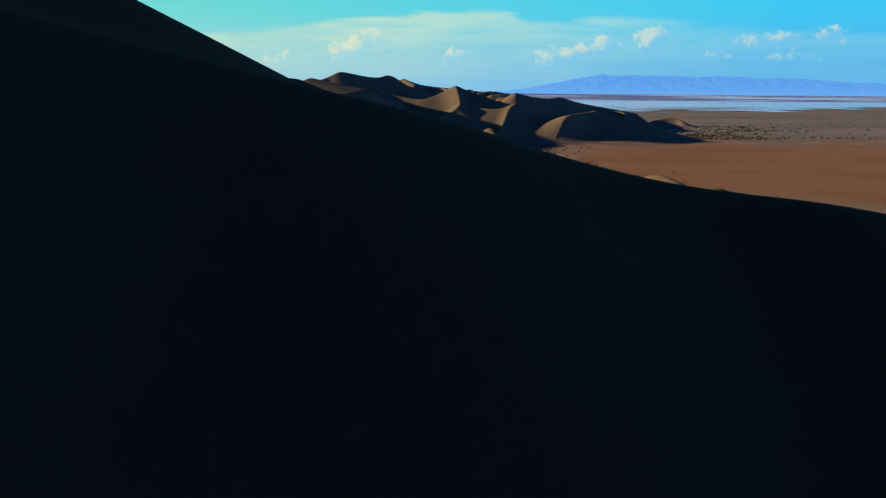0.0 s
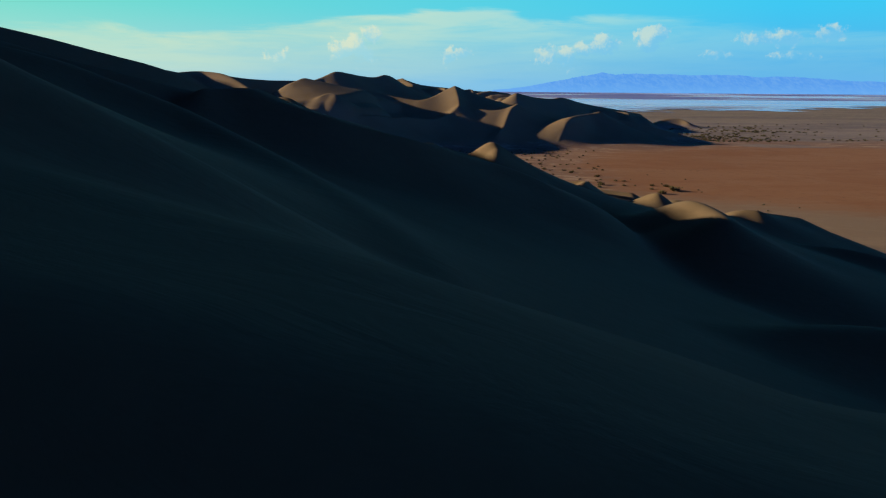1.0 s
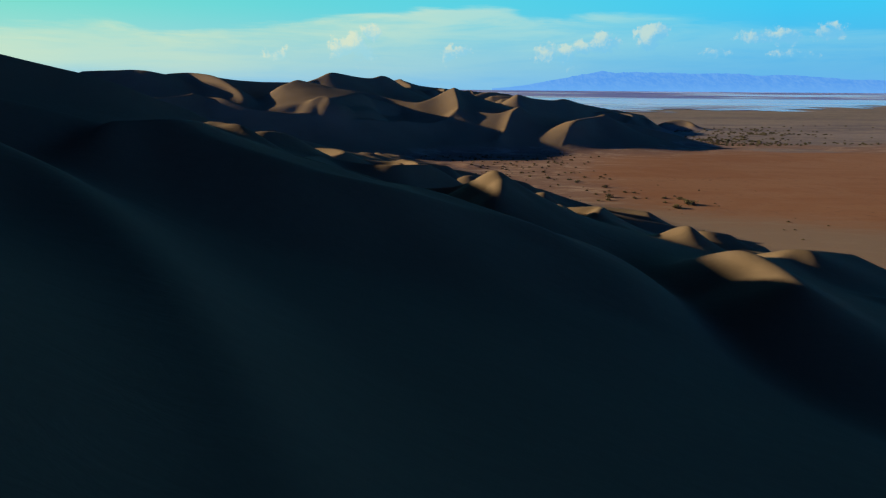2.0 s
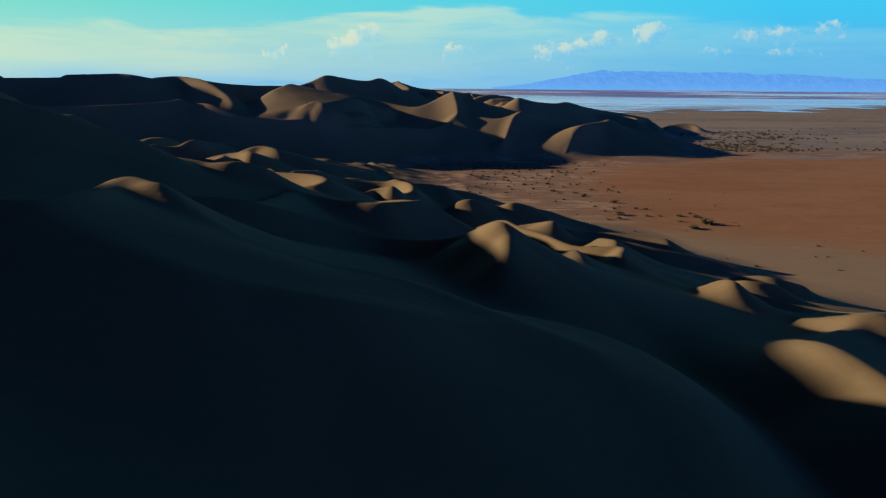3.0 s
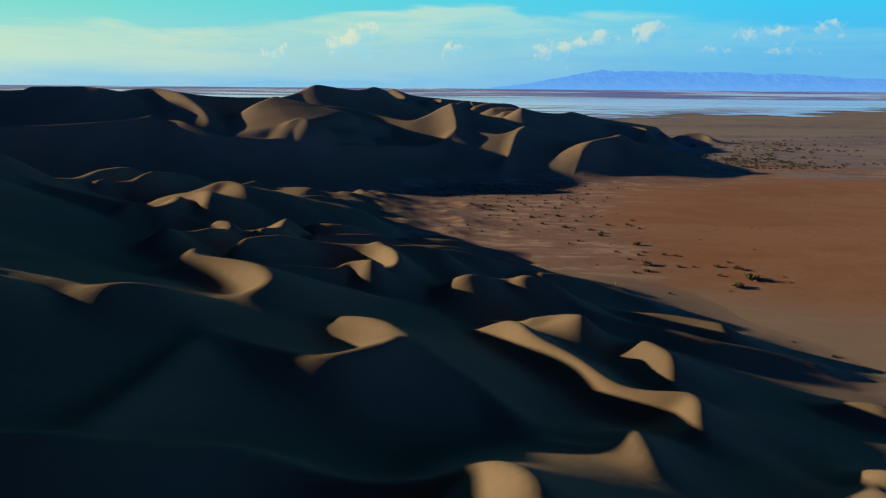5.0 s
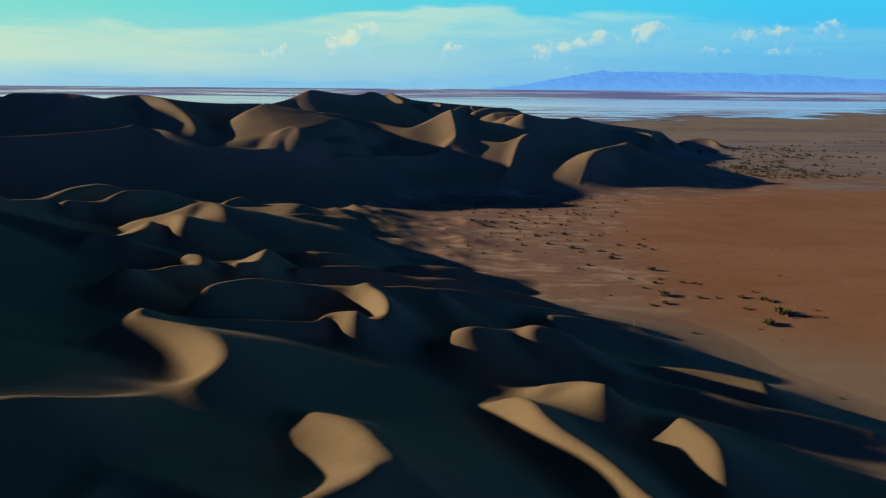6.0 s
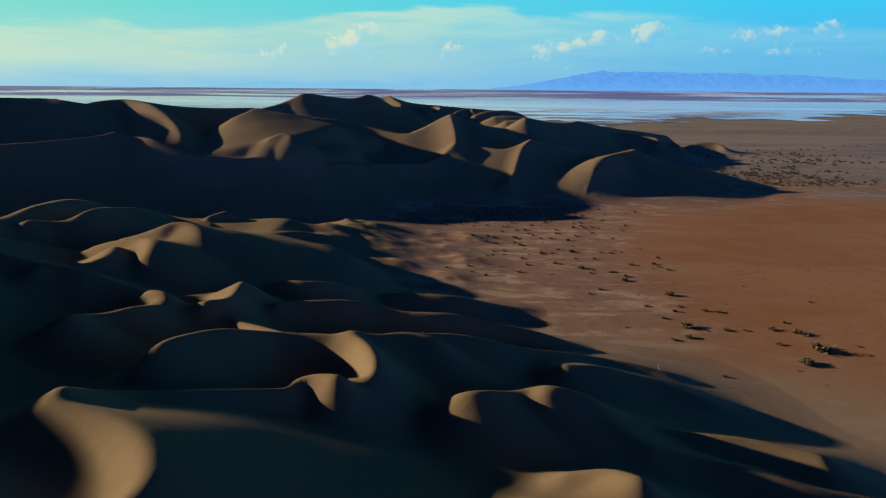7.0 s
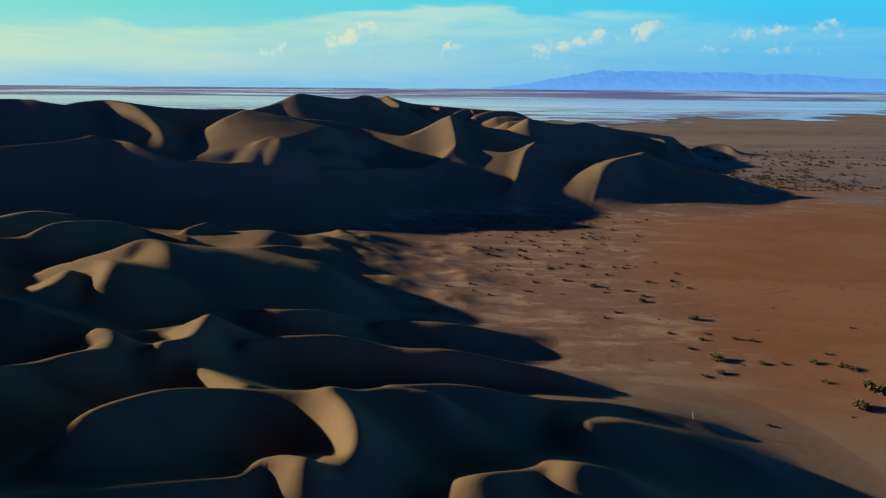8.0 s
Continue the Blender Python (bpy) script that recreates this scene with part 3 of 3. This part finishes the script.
crest([(13.1, 103.2, 4.69), (18.6, 102.7, 4.09), (22.4, 101.4, 3.42), (26.6, 101.6, 2.75), (31.9, 101.0, 1.35)], 0.32, 0.59, 2.3, 0.30)
crest([(-13.7, 42.8, 18.44), (-12.4, 43.4, 18.25), (-11.5, 43.6, 18.21), (-11.4, 44.7, 18.18), (-12.2, 47.5, 17.91), (-13.7, 51.5, 17.67), (-13.5, 52.6, 17.77), (-11.5, 50.8, 17.6), (-10.2, 49.8, 17.0)], 0.51, 0.45, 3.1, 0.20)
crest([(-11.5, 50.8, 17.5), (-10.2, 49.8, 17.05), (-8.1, 48.9, 16.25), (-6.0, 48.5, 15.6), (-4.1, 48.6, 15.05), (-2.0, 48.1, 14.65), (-0.3, 47.4, 14.35), (0.9, 46.9, 14.1), (2.3, 46.4, 13.7), (4.2, 46.2, 13.0)], 0.62, 0.12, 3.4, 0.15, 0.2, 3.5)
crest([(-12.6, 43.8, 17.95), (-9.8, 42.6, 17.45), (-7.2, 42.0, 16.95), (-5.6, 42.2, 16.45), (-4.1, 42.5, 16.1), (-2.8, 42.9, 15.75), (-1.5, 43.5, 15.3), (0.0, 44.4, 14.7), (1.7, 45.4, 14.05), (3.0, 45.9, 13.6), (4.2, 46.2, 13.05)], 0.03, 0.70, 4.6, 0.12, 0.16, 3.5)
crest([(13.2, 53.5, 9.80), (15.7, 55.6, 9.98), (15.8, 53.8, 10.62), (15.6, 51.8, 11.10), (16.3, 49.6, 10.84), (15.9, 46.5, 10.90)], 0.50, 0.15, 2.0, 0.50)
crest([(17.0, 56.0, 9.79), (19.5, 59.0, 9.14), (22.1, 62.0, 8.38), (27.5, 67.0, 7.39), (31.3, 69.0, 7.08)], 0.60, 0.20, 3.0, 0.30)
crest([(21.1, 67.0, 6.87), (22.7, 64.3, 8.18), (25.1, 63.4, 8.62)], 0.08, 0.65, 3.9, 0.20)
# the skyline goes on to the side
crest([(-230, 225, 22), (-180, 232, 23), (-150, 237, 23.6), (-130, 240, 23.8), (-112, 242, 24.8)], 0.4, 0.45, 7, 0.8)
# low dunes at the foot of the field
rng = random.Random(5)
APRON = 0.2      # the fall of the sand apron at the field's foot
crest([(-31, 165, 5.2), (-28, 168, 5.6), (-24, 168.5, 4.7)], 0.3, 0.5, 1.2, 0.2, 0.3)
crest([(-25.5, 158.6, 4.9), (-22.5, 158.2, 5.2), (-19.7, 159, 4.0)], 0.3, 0.5, 1.2, 0.2, 0.3)
crest([(-28.5, 153.5, 6.0), (-25.5, 152.0, 6.1), (-22.6, 150.6, 5.9), (-18, 151.5, 4.2)], 0.25, 0.5, 1.2, 0.2, 0.3)
for i in range(60):
    x, y = rng.uniform(-24, 2), rng.uniform(150, 190)
    w, h = rng.uniform(0.7, 2.4), rng.uniform(0.18, 0.55) + APRON * max(0.0, -6 - x)
    crest([(x - w, y + rng.uniform(-1, 1), h - 0.15 + APRON * w), (x, y, h), (x + w, y - rng.uniform(0.5, 2), h - 0.3 - APRON * w)], 0.25, 0.5, 0.6, 0.15)


def soft_max(a, b, k):
    g = np.maximum(k - np.abs(a - b), 0.0) / k
    return np.maximum(a, b) + g * g * k * 0.25


def swell(x, y):
    """The plain's own long, low waves."""
    return 0.12 * np.sin(x * 0.071 + 1.3) * np.sin(y * 0.053) + 0.08 * np.sin(x * 0.023 + y * 0.131 + 0.6)


def settle(H, times):
    """Loose sand slumps: evens out the sharpest creases."""
    for k in range(times):
        P = np.pad(H, 1, mode="edge")
        H = 0.5 * H + 0.125 * (P[:-2, 1:-1] + P[2:, 1:-1] + P[1:-1, :-2] + P[1:-1, 2:])
    return H


def dune_height(xs, ys):
    """Heights over the grid xs by ys: flank, crests and their skirts, rounded where they meet."""
    X, Y = np.meshgrid(xs, ys)
    H = np.minimum(4.0 - 0.2 * X, 8.0) - 0.05 * np.maximum(Y - 60, 0) - 0.1 * np.maximum(Y - 116, 0) - 0.12 * np.maximum(8 - Y, 0)
    H = np.maximum(H, APRON * np.clip(-6 - X, -20, 26) - 0.3 * np.maximum(148 - Y, 0) - 0.3 * np.maximum(Y - 178, 0))
    for pts, left, right, relief, rounding, skirt, wide in CRESTS:
        reach = 80.0 if relief > 3.5 else 34.0
        i0, i1 = np.searchsorted(xs, (pts[:, 0].min() - reach, pts[:, 0].max() + reach))
        j0, j1 = np.searchsorted(ys, (pts[:, 1].min() - reach, pts[:, 1].max() + reach))
        if i1 - i0 < 2 or j1 - j0 < 2:
            continue
        T = np.full((j1 - j0, i1 - i0), -50.0)
        for a, b in zip(pts[:-1], pts[1:]):
            u0, u1 = np.searchsorted(xs[i0:i1], (min(a[0], b[0]) - reach, max(a[0], b[0]) + reach))
            v0, v1 = np.searchsorted(ys[j0:j1], (min(a[1], b[1]) - reach, max(a[1], b[1]) + reach))
            px, py = X[j0 + v0:j0 + v1, i0 + u0:i0 + u1], Y[j0 + v0:j0 + v1, i0 + u0:i0 + u1]
            ex, ey = b[0] - a[0], b[1] - a[1]
            n2 = max(ex * ex + ey * ey, 1e-6)
            s = np.clip(((px - a[0]) * ex + (py - a[1]) * ey) / n2, 0, 1)
            ox, oy = px - a[0] - s * ex, py - a[1] - s * ey
            d = np.sqrt(ox * ox + oy * oy)
            lean = (ex * oy - ey * ox) / math.sqrt(n2) / np.maximum(d, 1e-3)
            slope = (left + right) / 2 + (left - right) / 2 * np.clip(lean, -1, 1)
            e = np.sqrt(d * d + rounding * rounding) - rounding
            h = a[2] + s * (b[2] - a[2]) - relief * (1 - np.exp(-slope * e / relief)) - skirt * e - 0.03 * np.maximum(e - reach * 0.5, 0) ** 2 - 0.09 * np.maximum(e - wide, 0) ** 2
            part_of = T[v0:v1, u0:u1]
            np.maximum(part_of, h, out=part_of)
        H[j0:j1, i0:i1] = soft_max(H[j0:j1, i0:i1], T, 0.9 if relief < 3.5 else 1.4)
    H = soft_max(H, np.zeros_like(H), 2.4) - 0.05
    # faint wind waves on the flanks
    waves = np.sin(X * 0.62 + 1.1 * np.sin(Y * 0.17) + Y * 0.24) * np.sin(Y * 0.09 + X * 0.05) + 0.6 * np.sin(X * 0.31 - Y * 0.47 + 1.7 * np.sin(X * 0.11))
    H = H + (0.07 + 0.05 * np.clip((Y - 122) / 8, 0, 1) - 0.09 * np.clip((Y - 180) / 20, 0, 1)) * waves * np.clip(H / 4.0, 0, 1) * np.clip((Y - 22) / 20, 0, 1)
    return H + swell(X, Y)


def steps(*spans):
    """Coordinates that run through the spans (start, end, step)."""
    out = []
    for a, b, d in spans:
        out += list(np.linspace(a, b, max(2, int(round((b - a) / d))), endpoint=False))
    return np.array(out + [spans[-1][1]])


def sheet_object(name, xs, ys, Z, keep, mat):
    """A smooth sheet over a grid; keep: which cells stay."""
    X, Y = np.meshgrid(xs, ys)
    n = len(xs)
    idx = np.arange(len(xs) * len(ys)).reshape(len(ys), n)
    quads = np.stack([idx[:-1, :-1], idx[:-1, 1:], idx[1:, 1:], idx[1:, :-1]], -1)[keep]
    used = np.unique(quads)
    remap = np.zeros(idx.size, int)
    remap[used] = np.arange(len(used))
    co = np.stack([X.ravel(), Y.ravel(), Z.ravel()], -1)[used]
    faces = remap[quads.reshape(-1, 4)]
    me = bpy.data.meshes.new(name)
    me.vertices.add(len(co))
    me.vertices.foreach_set("co", co.astype(np.float32).ravel())
    me.loops.add(faces.size)
    me.loops.foreach_set("vertex_index", faces.astype(np.int32).ravel())
    me.polygons.add(len(faces))
    me.polygons.foreach_set("loop_start", np.arange(0, faces.size, 4, dtype=np.int32))
    me.update(calc_edges=True)
    me.shade_smooth()
    me.materials.append(mat)
    return new(name, me)


# the plain, out to the horizon
gx = steps((-4900, -600, 120), (-600, -140, 25), (-140, 160, 3), (160, 600, 22), (600, 4900, 120))
gy = steps((-1500, -60, 80), (-60, 420, 3), (420, 900, 16), (900, 4900, 90))
GX, GY = np.meshgrid(gx, gy)
fade = np.clip(1 - (np.hypot(GX, GY - 150) - 420) / 300, 0, 1)


def rise(y):
    """The basin's far side climbs gently towards the mountains."""
    return 15.0 * np.clip((y - 1800.0) / 3100.0, 0, 1) ** 1.4


tagged(sheet_object("ground", gx, gy, swell(GX, GY) * fade + rise(GY), np.ones((len(gy) - 1, len(gx) - 1), bool), SAND),
       "wide reddish-brown desert plain of bare sand and gravel", "ground", kind="structure")

# the dunes that stand on it
hx = steps((-260, -140, 4), (-140, -60, 0.9), (-60, -24, 0.5), (-24, 34, 0.3), (34, 130, 0.9), (130, 170, 2))
hy = steps((-330, -20, 5), (-20, 4, 0.6), (4, 125, 0.3), (125, 190, 0.5), (190, 300, 0.6), (300, 460, 1.4))
HZ = settle(dune_height(hx, hy), 2)
HX, HY = np.meshgrid(hx, hy)
over = HZ - swell(HX, HY) > -0.04
solid = over[:-1, :-1] | over[1:, :-1] | over[:-1, 1:] | over[1:, 1:]
split = np.repeat((hy[:-1] < 180.0)[:, None], len(hx) - 1, axis=1)
tagged(sheet_object("near_dunes", hx, hy, HZ, solid & split, SAND), "golden sand dunes, mostly in shade, with sunlit crests", "sand dune", kind="structure")
tagged(sheet_object("far_dunes", hx, hy, HZ, solid & ~split, SAND), "high golden sand dunes with sharp sunlit crests and shaded hollows", "sand dune", kind="structure")

# the salt flat beyond
sx, sy = steps((-4800, -300, 90), (-300, 1200, 12), (1200, 4800, 90)), steps((560, 1400, 10), (1400, 4926, 60))
SX, SY = np.meshgrid(sx, sy)
shore = 590 + 0.95 * np.clip(SX - 140, 0, 420) + 0.25 * np.clip(SX - 660, 0, 3000) + 44 * np.sin(SX * 0.011) + 34 * np.sin(SX * 0.031 + 1) + 26 * np.sin(SX * 0.083 + 2) + 22 * np.sin(SY * 0.05 + SX * 0.02) + 16 * np.sin(SX * 0.19 + SY * 0.03)
inside = SY > shore
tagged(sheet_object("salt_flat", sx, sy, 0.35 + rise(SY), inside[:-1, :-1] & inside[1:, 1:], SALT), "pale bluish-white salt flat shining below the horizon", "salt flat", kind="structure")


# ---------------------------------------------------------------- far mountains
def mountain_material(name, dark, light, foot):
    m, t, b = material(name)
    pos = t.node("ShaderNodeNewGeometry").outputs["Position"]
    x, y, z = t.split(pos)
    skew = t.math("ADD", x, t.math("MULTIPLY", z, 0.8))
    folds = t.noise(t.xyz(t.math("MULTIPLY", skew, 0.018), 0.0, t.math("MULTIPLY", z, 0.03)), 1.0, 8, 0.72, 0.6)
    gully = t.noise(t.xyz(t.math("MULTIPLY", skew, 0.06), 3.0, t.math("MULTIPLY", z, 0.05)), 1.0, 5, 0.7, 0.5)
    # the folds' lights and darks and the paler hazy foot are put into this colour
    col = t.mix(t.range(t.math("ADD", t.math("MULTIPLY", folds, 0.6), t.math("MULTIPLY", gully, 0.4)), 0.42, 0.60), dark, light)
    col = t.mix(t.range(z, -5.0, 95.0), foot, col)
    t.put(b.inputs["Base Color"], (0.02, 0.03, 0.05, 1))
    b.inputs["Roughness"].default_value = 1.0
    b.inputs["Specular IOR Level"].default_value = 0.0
    # blue haze of distance given off as emission, over a near-black surface
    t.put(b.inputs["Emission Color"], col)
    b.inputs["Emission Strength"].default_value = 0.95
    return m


def mountain_range(name, x0, x1, y, profile, rough, label, mat):
    n, rows = 1400, 14
    co, faces = [], []
    for i in range(n + 1):
        u = i / n
        x = x0 + (x1 - x0) * u
        top = np.interp(x, [p[0] for p in profile], [p[1] for p in profile])
        top += rough * top * (noise.noise((x * 0.006, 0, 1.7)) + 0.7 * noise.noise((x * 0.02, 0, 4.1)) + 0.7 * abs(noise.noise((x * 0.045, 2, 0))) + 0.4 * noise.noise((x * 0.11, 5, 0)))
        for j in range(rows + 1):
            v = j / rows
            z = -3 + (top + 3) * v
            back = 120 * v + 40 * noise.noise((x * 0.012, v * 2.0, 3.0)) * (1 - v)
            co.append((x, y + back, z))
    for i in range(n):
        for j in range(rows):
            a = i * (rows + 1) + j
            faces.append((a, a + rows + 1, a + rows + 2, a + 1))
    me = bpy.data.meshes.new(name)
    me.from_pydata(co, [], faces)
    me.shade_smooth()
    me.materials.append(mat)
    return tagged(new(name, me), label, "mountains", kind="structure")


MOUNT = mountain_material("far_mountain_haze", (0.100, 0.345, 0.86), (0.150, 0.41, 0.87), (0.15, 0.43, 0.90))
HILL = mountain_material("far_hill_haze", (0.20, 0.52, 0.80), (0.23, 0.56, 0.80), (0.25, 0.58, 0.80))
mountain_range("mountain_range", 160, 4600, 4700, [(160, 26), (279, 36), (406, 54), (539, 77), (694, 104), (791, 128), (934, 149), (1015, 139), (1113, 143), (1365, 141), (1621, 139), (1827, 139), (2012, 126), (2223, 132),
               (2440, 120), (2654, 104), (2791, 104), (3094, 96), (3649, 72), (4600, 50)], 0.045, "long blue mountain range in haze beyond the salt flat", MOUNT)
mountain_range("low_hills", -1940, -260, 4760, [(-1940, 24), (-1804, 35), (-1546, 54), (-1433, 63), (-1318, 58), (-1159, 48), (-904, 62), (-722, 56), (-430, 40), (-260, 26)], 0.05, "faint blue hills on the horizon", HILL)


# ---------------------------------------------------------------- shrubs on the plain
def shrub_material():
    m, t, b = material("dry_shrub")
    info = t.node("ShaderNodeObjectInfo").outputs["Random"]
    pos = t.node("ShaderNodeNewGeometry").outputs["Position"]
    n = t.noise(pos, 9.0, 3, 0.6)
    t.put(b.inputs["Base Color"], t.mix(t.range(n, 0.35, 0.65), t.mix(info, (0.035, 0.042, 0.018), (0.085, 0.075, 0.035)), (0.17, 0.14, 0.075)))
    b.inputs["Roughness"].default_value = 0.9
    return m


SHRUB = shrub_material()


def shrub_mesh(seed):
    """A low desert bush: many thin branching twigs that carry small narrow leaves, about a metre across."""
    r = random.Random(seed)
    co, faces = [], []

    def blade(p, q, w):
        d = Vector(q) - Vector(p)
        s = d.cross(Vector((r.uniform(-1, 1), r.uniform(-1, 1), r.uniform(-1, 1))))
        s = s.normalized() * w if s.length > 1e-6 else Vector((w, 0, 0))
        k = len(co)
        co.extend([tuple(Vector(p) - s), tuple(Vector(p) + s), tuple(Vector(q) + s * 0.4), tuple(Vector(q) - s * 0.4)])
        faces.append((k, k + 1, k + 2, k + 3))

    for i in range(46):
        a, up = r.uniform(0, 2 * math.pi), r.uniform(0.25, 1.3)
        length = r.uniform(0.28, 0.55) * (1.15 if r.random() < 0.2 else 1)
        tip = Vector((math.cos(a) * math.cos(up), math.sin(a) * math.cos(up), 0.75 * math.sin(up))) * length
        foot = Vector((r.uniform(-0.06, 0.06), r.uniform(-0.06, 0.06), -0.03))
        blade(foot, tip, 0.012)
        for k in range(9):
            p = foot.lerp(tip, r.uniform(0.35, 1.0))
            q = p + Vector((r.uniform(-1, 1), r.uniform(-1, 1), r.uniform(-0.3, 1))) * 0.12
            blade(p, q, r.uniform(0.02, 0.045))
    me = bpy.data.meshes.new("shrub")
    me.from_pydata(co, [], faces)
    me.materials.append(SHRUB)
    return me


MESHES = [shrub_mesh(k) for k in range(6)]


def sand_over(x, y):
    """How far the dunes' sand lies over the plain at a place."""
    i, j = np.searchsorted(hx, x), np.searchsorted(hy, y)
    return float(HZ[j, i] - swell(x, y)) if 0 < i < len(hx) and 0 < j < len(hy) else 0.0


def ground_at(x, y):
    return float(swell(np.float64(x), np.float64(y))) + max(0.0, sand_over(x, y)) - 0.02


def clear_of_dunes(x, y):
    return sand_over(x, y) < 0.4



def shrub(x, y, size):
    ob = new("shrub", MESHES[rng.randrange(6)])
    ob.location = (x, y, ground_at(x, y))
    ob.rotation_euler = (0, 0, rng.uniform(0, 6.28))
    ob.scale = (size * rng.uniform(0.85, 1.25), size * rng.uniform(0.85, 1.15), size * rng.uniform(0.75, 1.05))
    if size > 1.25:
        label = "large grey-green desert shrub with a long shadow on the plain"
    elif size < 0.65:
        label = "small dry straw-coloured tuft on the bare plain"
    else:
        label = "low olive-brown desert shrub on the bare plain"
    tagged(ob, label, "shrub", "shrubs on the plain")


shrub(18.9, 177.6, 1.2)
shrub(24.0, 159.7, 1.3)
shrub(27.1, 139.9, 2.0)
shrub(1.3, 186.3, 1.2)
shrub(28.9, 152.8, 1.5)
shrub(17.0, 203.3, 1.2)
shrub(14.9, 169.2, 1.2)
shrub(27.3, 145.6, 1.0)
shrub(31.4, 146.2, 1.0)
shrub(33.1, 145.7, 1.0)
shrub(28.6, 147.6, 0.7)
shrub(25.1, 142.8, 0.8)
shrub(26.2, 136.4, 1.3)
shrub(24.2, 135.6, 0.8)
shrub(37.3, 139.7, 1.1)
shrub(39.8, 138.8, 1.4)
shrub(40.5, 138.2, 1.2)
shrub(39.8, 133.4, 2.6)
shrub(36.4, 129.7, 2.0)
shrub(31.6, 139.1, 1.0)
shrub(24.2, 147.4, 0.8)
shrub(10.0, 182.1, 1.0)
shrub(10.1, 168.0, 0.9)
shrub(18.7, 166.5, 1.3)
shrub(24.0, 177.5, 0.8)
shrub(9.5, 188.1, 1.0)
shrub(9.6, 172.3, 0.9)
shrub(13.6, 176.2, 0.8)
shrub(19.4, 154.6, 0.9)
shrub(17.5, 152.3, 0.7)
shrub(36.0, 134.9, 0.9)
shrub(33.8, 139.2, 0.7)
shrub(21.5, 190.2, 0.9)
shrub(6.8, 177.5, 0.7)
shrub(5.2, 182.9, 0.7)

def scatter(count, x0, x1, y0, y1, lo, hi):
    for i in range(count):
        x, y = rng.uniform(x0, x1), rng.uniform(y0, y1)
        if clear_of_dunes(x, y):
            shrub(x, y, rng.uniform(lo, hi))


scatter(70, -12, 28, 160, 222, 0.4, 1.0)
scatter(40, 2, 36, 205, 234, 0.6, 1.2)
scatter(26, 16, 60, 100, 160, 0.25, 0.7)
scatter(30, -4, 40, 214, 240, 0.5, 1.1)
scatter(50, 4, 34, 162, 216, 0.4, 1.0)
scatter(60, -14, 12, 198, 234, 0.5, 1.1)


def far_shrubs():
    """The bushes beyond the dunes' end, too far off to tell apart, in one mesh."""
    spots = []
    for k in range(26):
        cx = rng.uniform(86, 165)
        cy = 264 + (cx - 86) * 0.1 + rng.uniform(0, 1) ** 1.6 * 150
        spots += [(cx + rng.uniform(-15, 15), cy + rng.uniform(-4, 4), rng.uniform(0.5, 1.8)) for i in range(10)]
    spots += [(rng.uniform(84, 124), rng.uniform(267, 318), rng.uniform(0.6, 2.0)) for i in range(90)]
    spots += [(rng.uniform(82, 118), rng.uniform(264, 302), rng.uniform(0.6, 1.7)) for i in range(130)]
    spots += [(rng.uniform(100, 165), rng.uniform(318, 400), rng.uniform(0.8, 2.2)) for i in range(50)]
    spots += [(rng.uniform(100, 260), rng.uniform(290, 430), rng.uniform(0.8, 1.8)) for i in range(40)]
    shapes = []
    for me in MESHES:
        co = np.zeros(len(me.vertices) * 3)
        me.vertices.foreach_get("co", co)
        shapes.append(co.reshape(-1, 3))
    co, count = [], 0
    for x, y, size in spots:
        if not clear_of_dunes(x, y):
            continue
        p = shapes[rng.randrange(6)]
        a = rng.uniform(0, 6.28)
        c, s = math.cos(a), math.sin(a)
        q = np.stack([p[:, 0] * c - p[:, 1] * s, p[:, 0] * s + p[:, 1] * c, p[:, 2] * 0.9], -1) * size
        co.append(q + (x, y, ground_at(x, y)))
        count += len(p)
    me = bpy.data.meshes.new("far_shrubs")
    me.from_pydata(np.concatenate(co).tolist(), [], np.arange(count).reshape(-1, 4).tolist())
    me.materials.append(SHRUB)
    tagged(new("far_shrubs", me), "scattered dark desert shrubs where the dunes run out", "shrubs", kind="stuff")


far_shrubs()


def stake(x, y, z):
    """A short weathered stake that leans a little."""
    bm = bmesh.new()
    bmesh.ops.create_cone(bm, cap_ends=True, segments=8, radius1=0.05, radius2=0.035, depth=0.9)
    bmesh.ops.bevel(bm, geom=[e for e in bm.edges if e.calc_face_angle(0) > 1], offset=0.008, segments=1, affect="EDGES")
    me = bpy.data.meshes.new("stake")
    bm.to_mesh(me)
    me.materials.append(WOOD)
    ob = new("stake", me)
    ob.location, ob.rotation_euler = (x, y, z + 0.3), (radians(6), radians(-14), 0)
    tagged(ob, "short pale weathered wooden stake leaning in the sand", "stake")


def wood_material():
    m, t, b = material("weathered_wood")
    pos = t.node("ShaderNodeNewGeometry").outputs["Position"]
    t.put(b.inputs["Base Color"], t.mix(t.noise(pos, 12.0, 4, 0.6), (0.34, 0.29, 0.23), (0.46, 0.41, 0.34)))
    b.inputs["Roughness"].default_value = 0.85
    return m


WOOD = wood_material()
STAKE_X, STAKE_Y = 19.0, 123.6
stake(STAKE_X, STAKE_Y, float(HZ[np.searchsorted(hy, STAKE_Y), np.searchsorted(hx, STAKE_X)]))
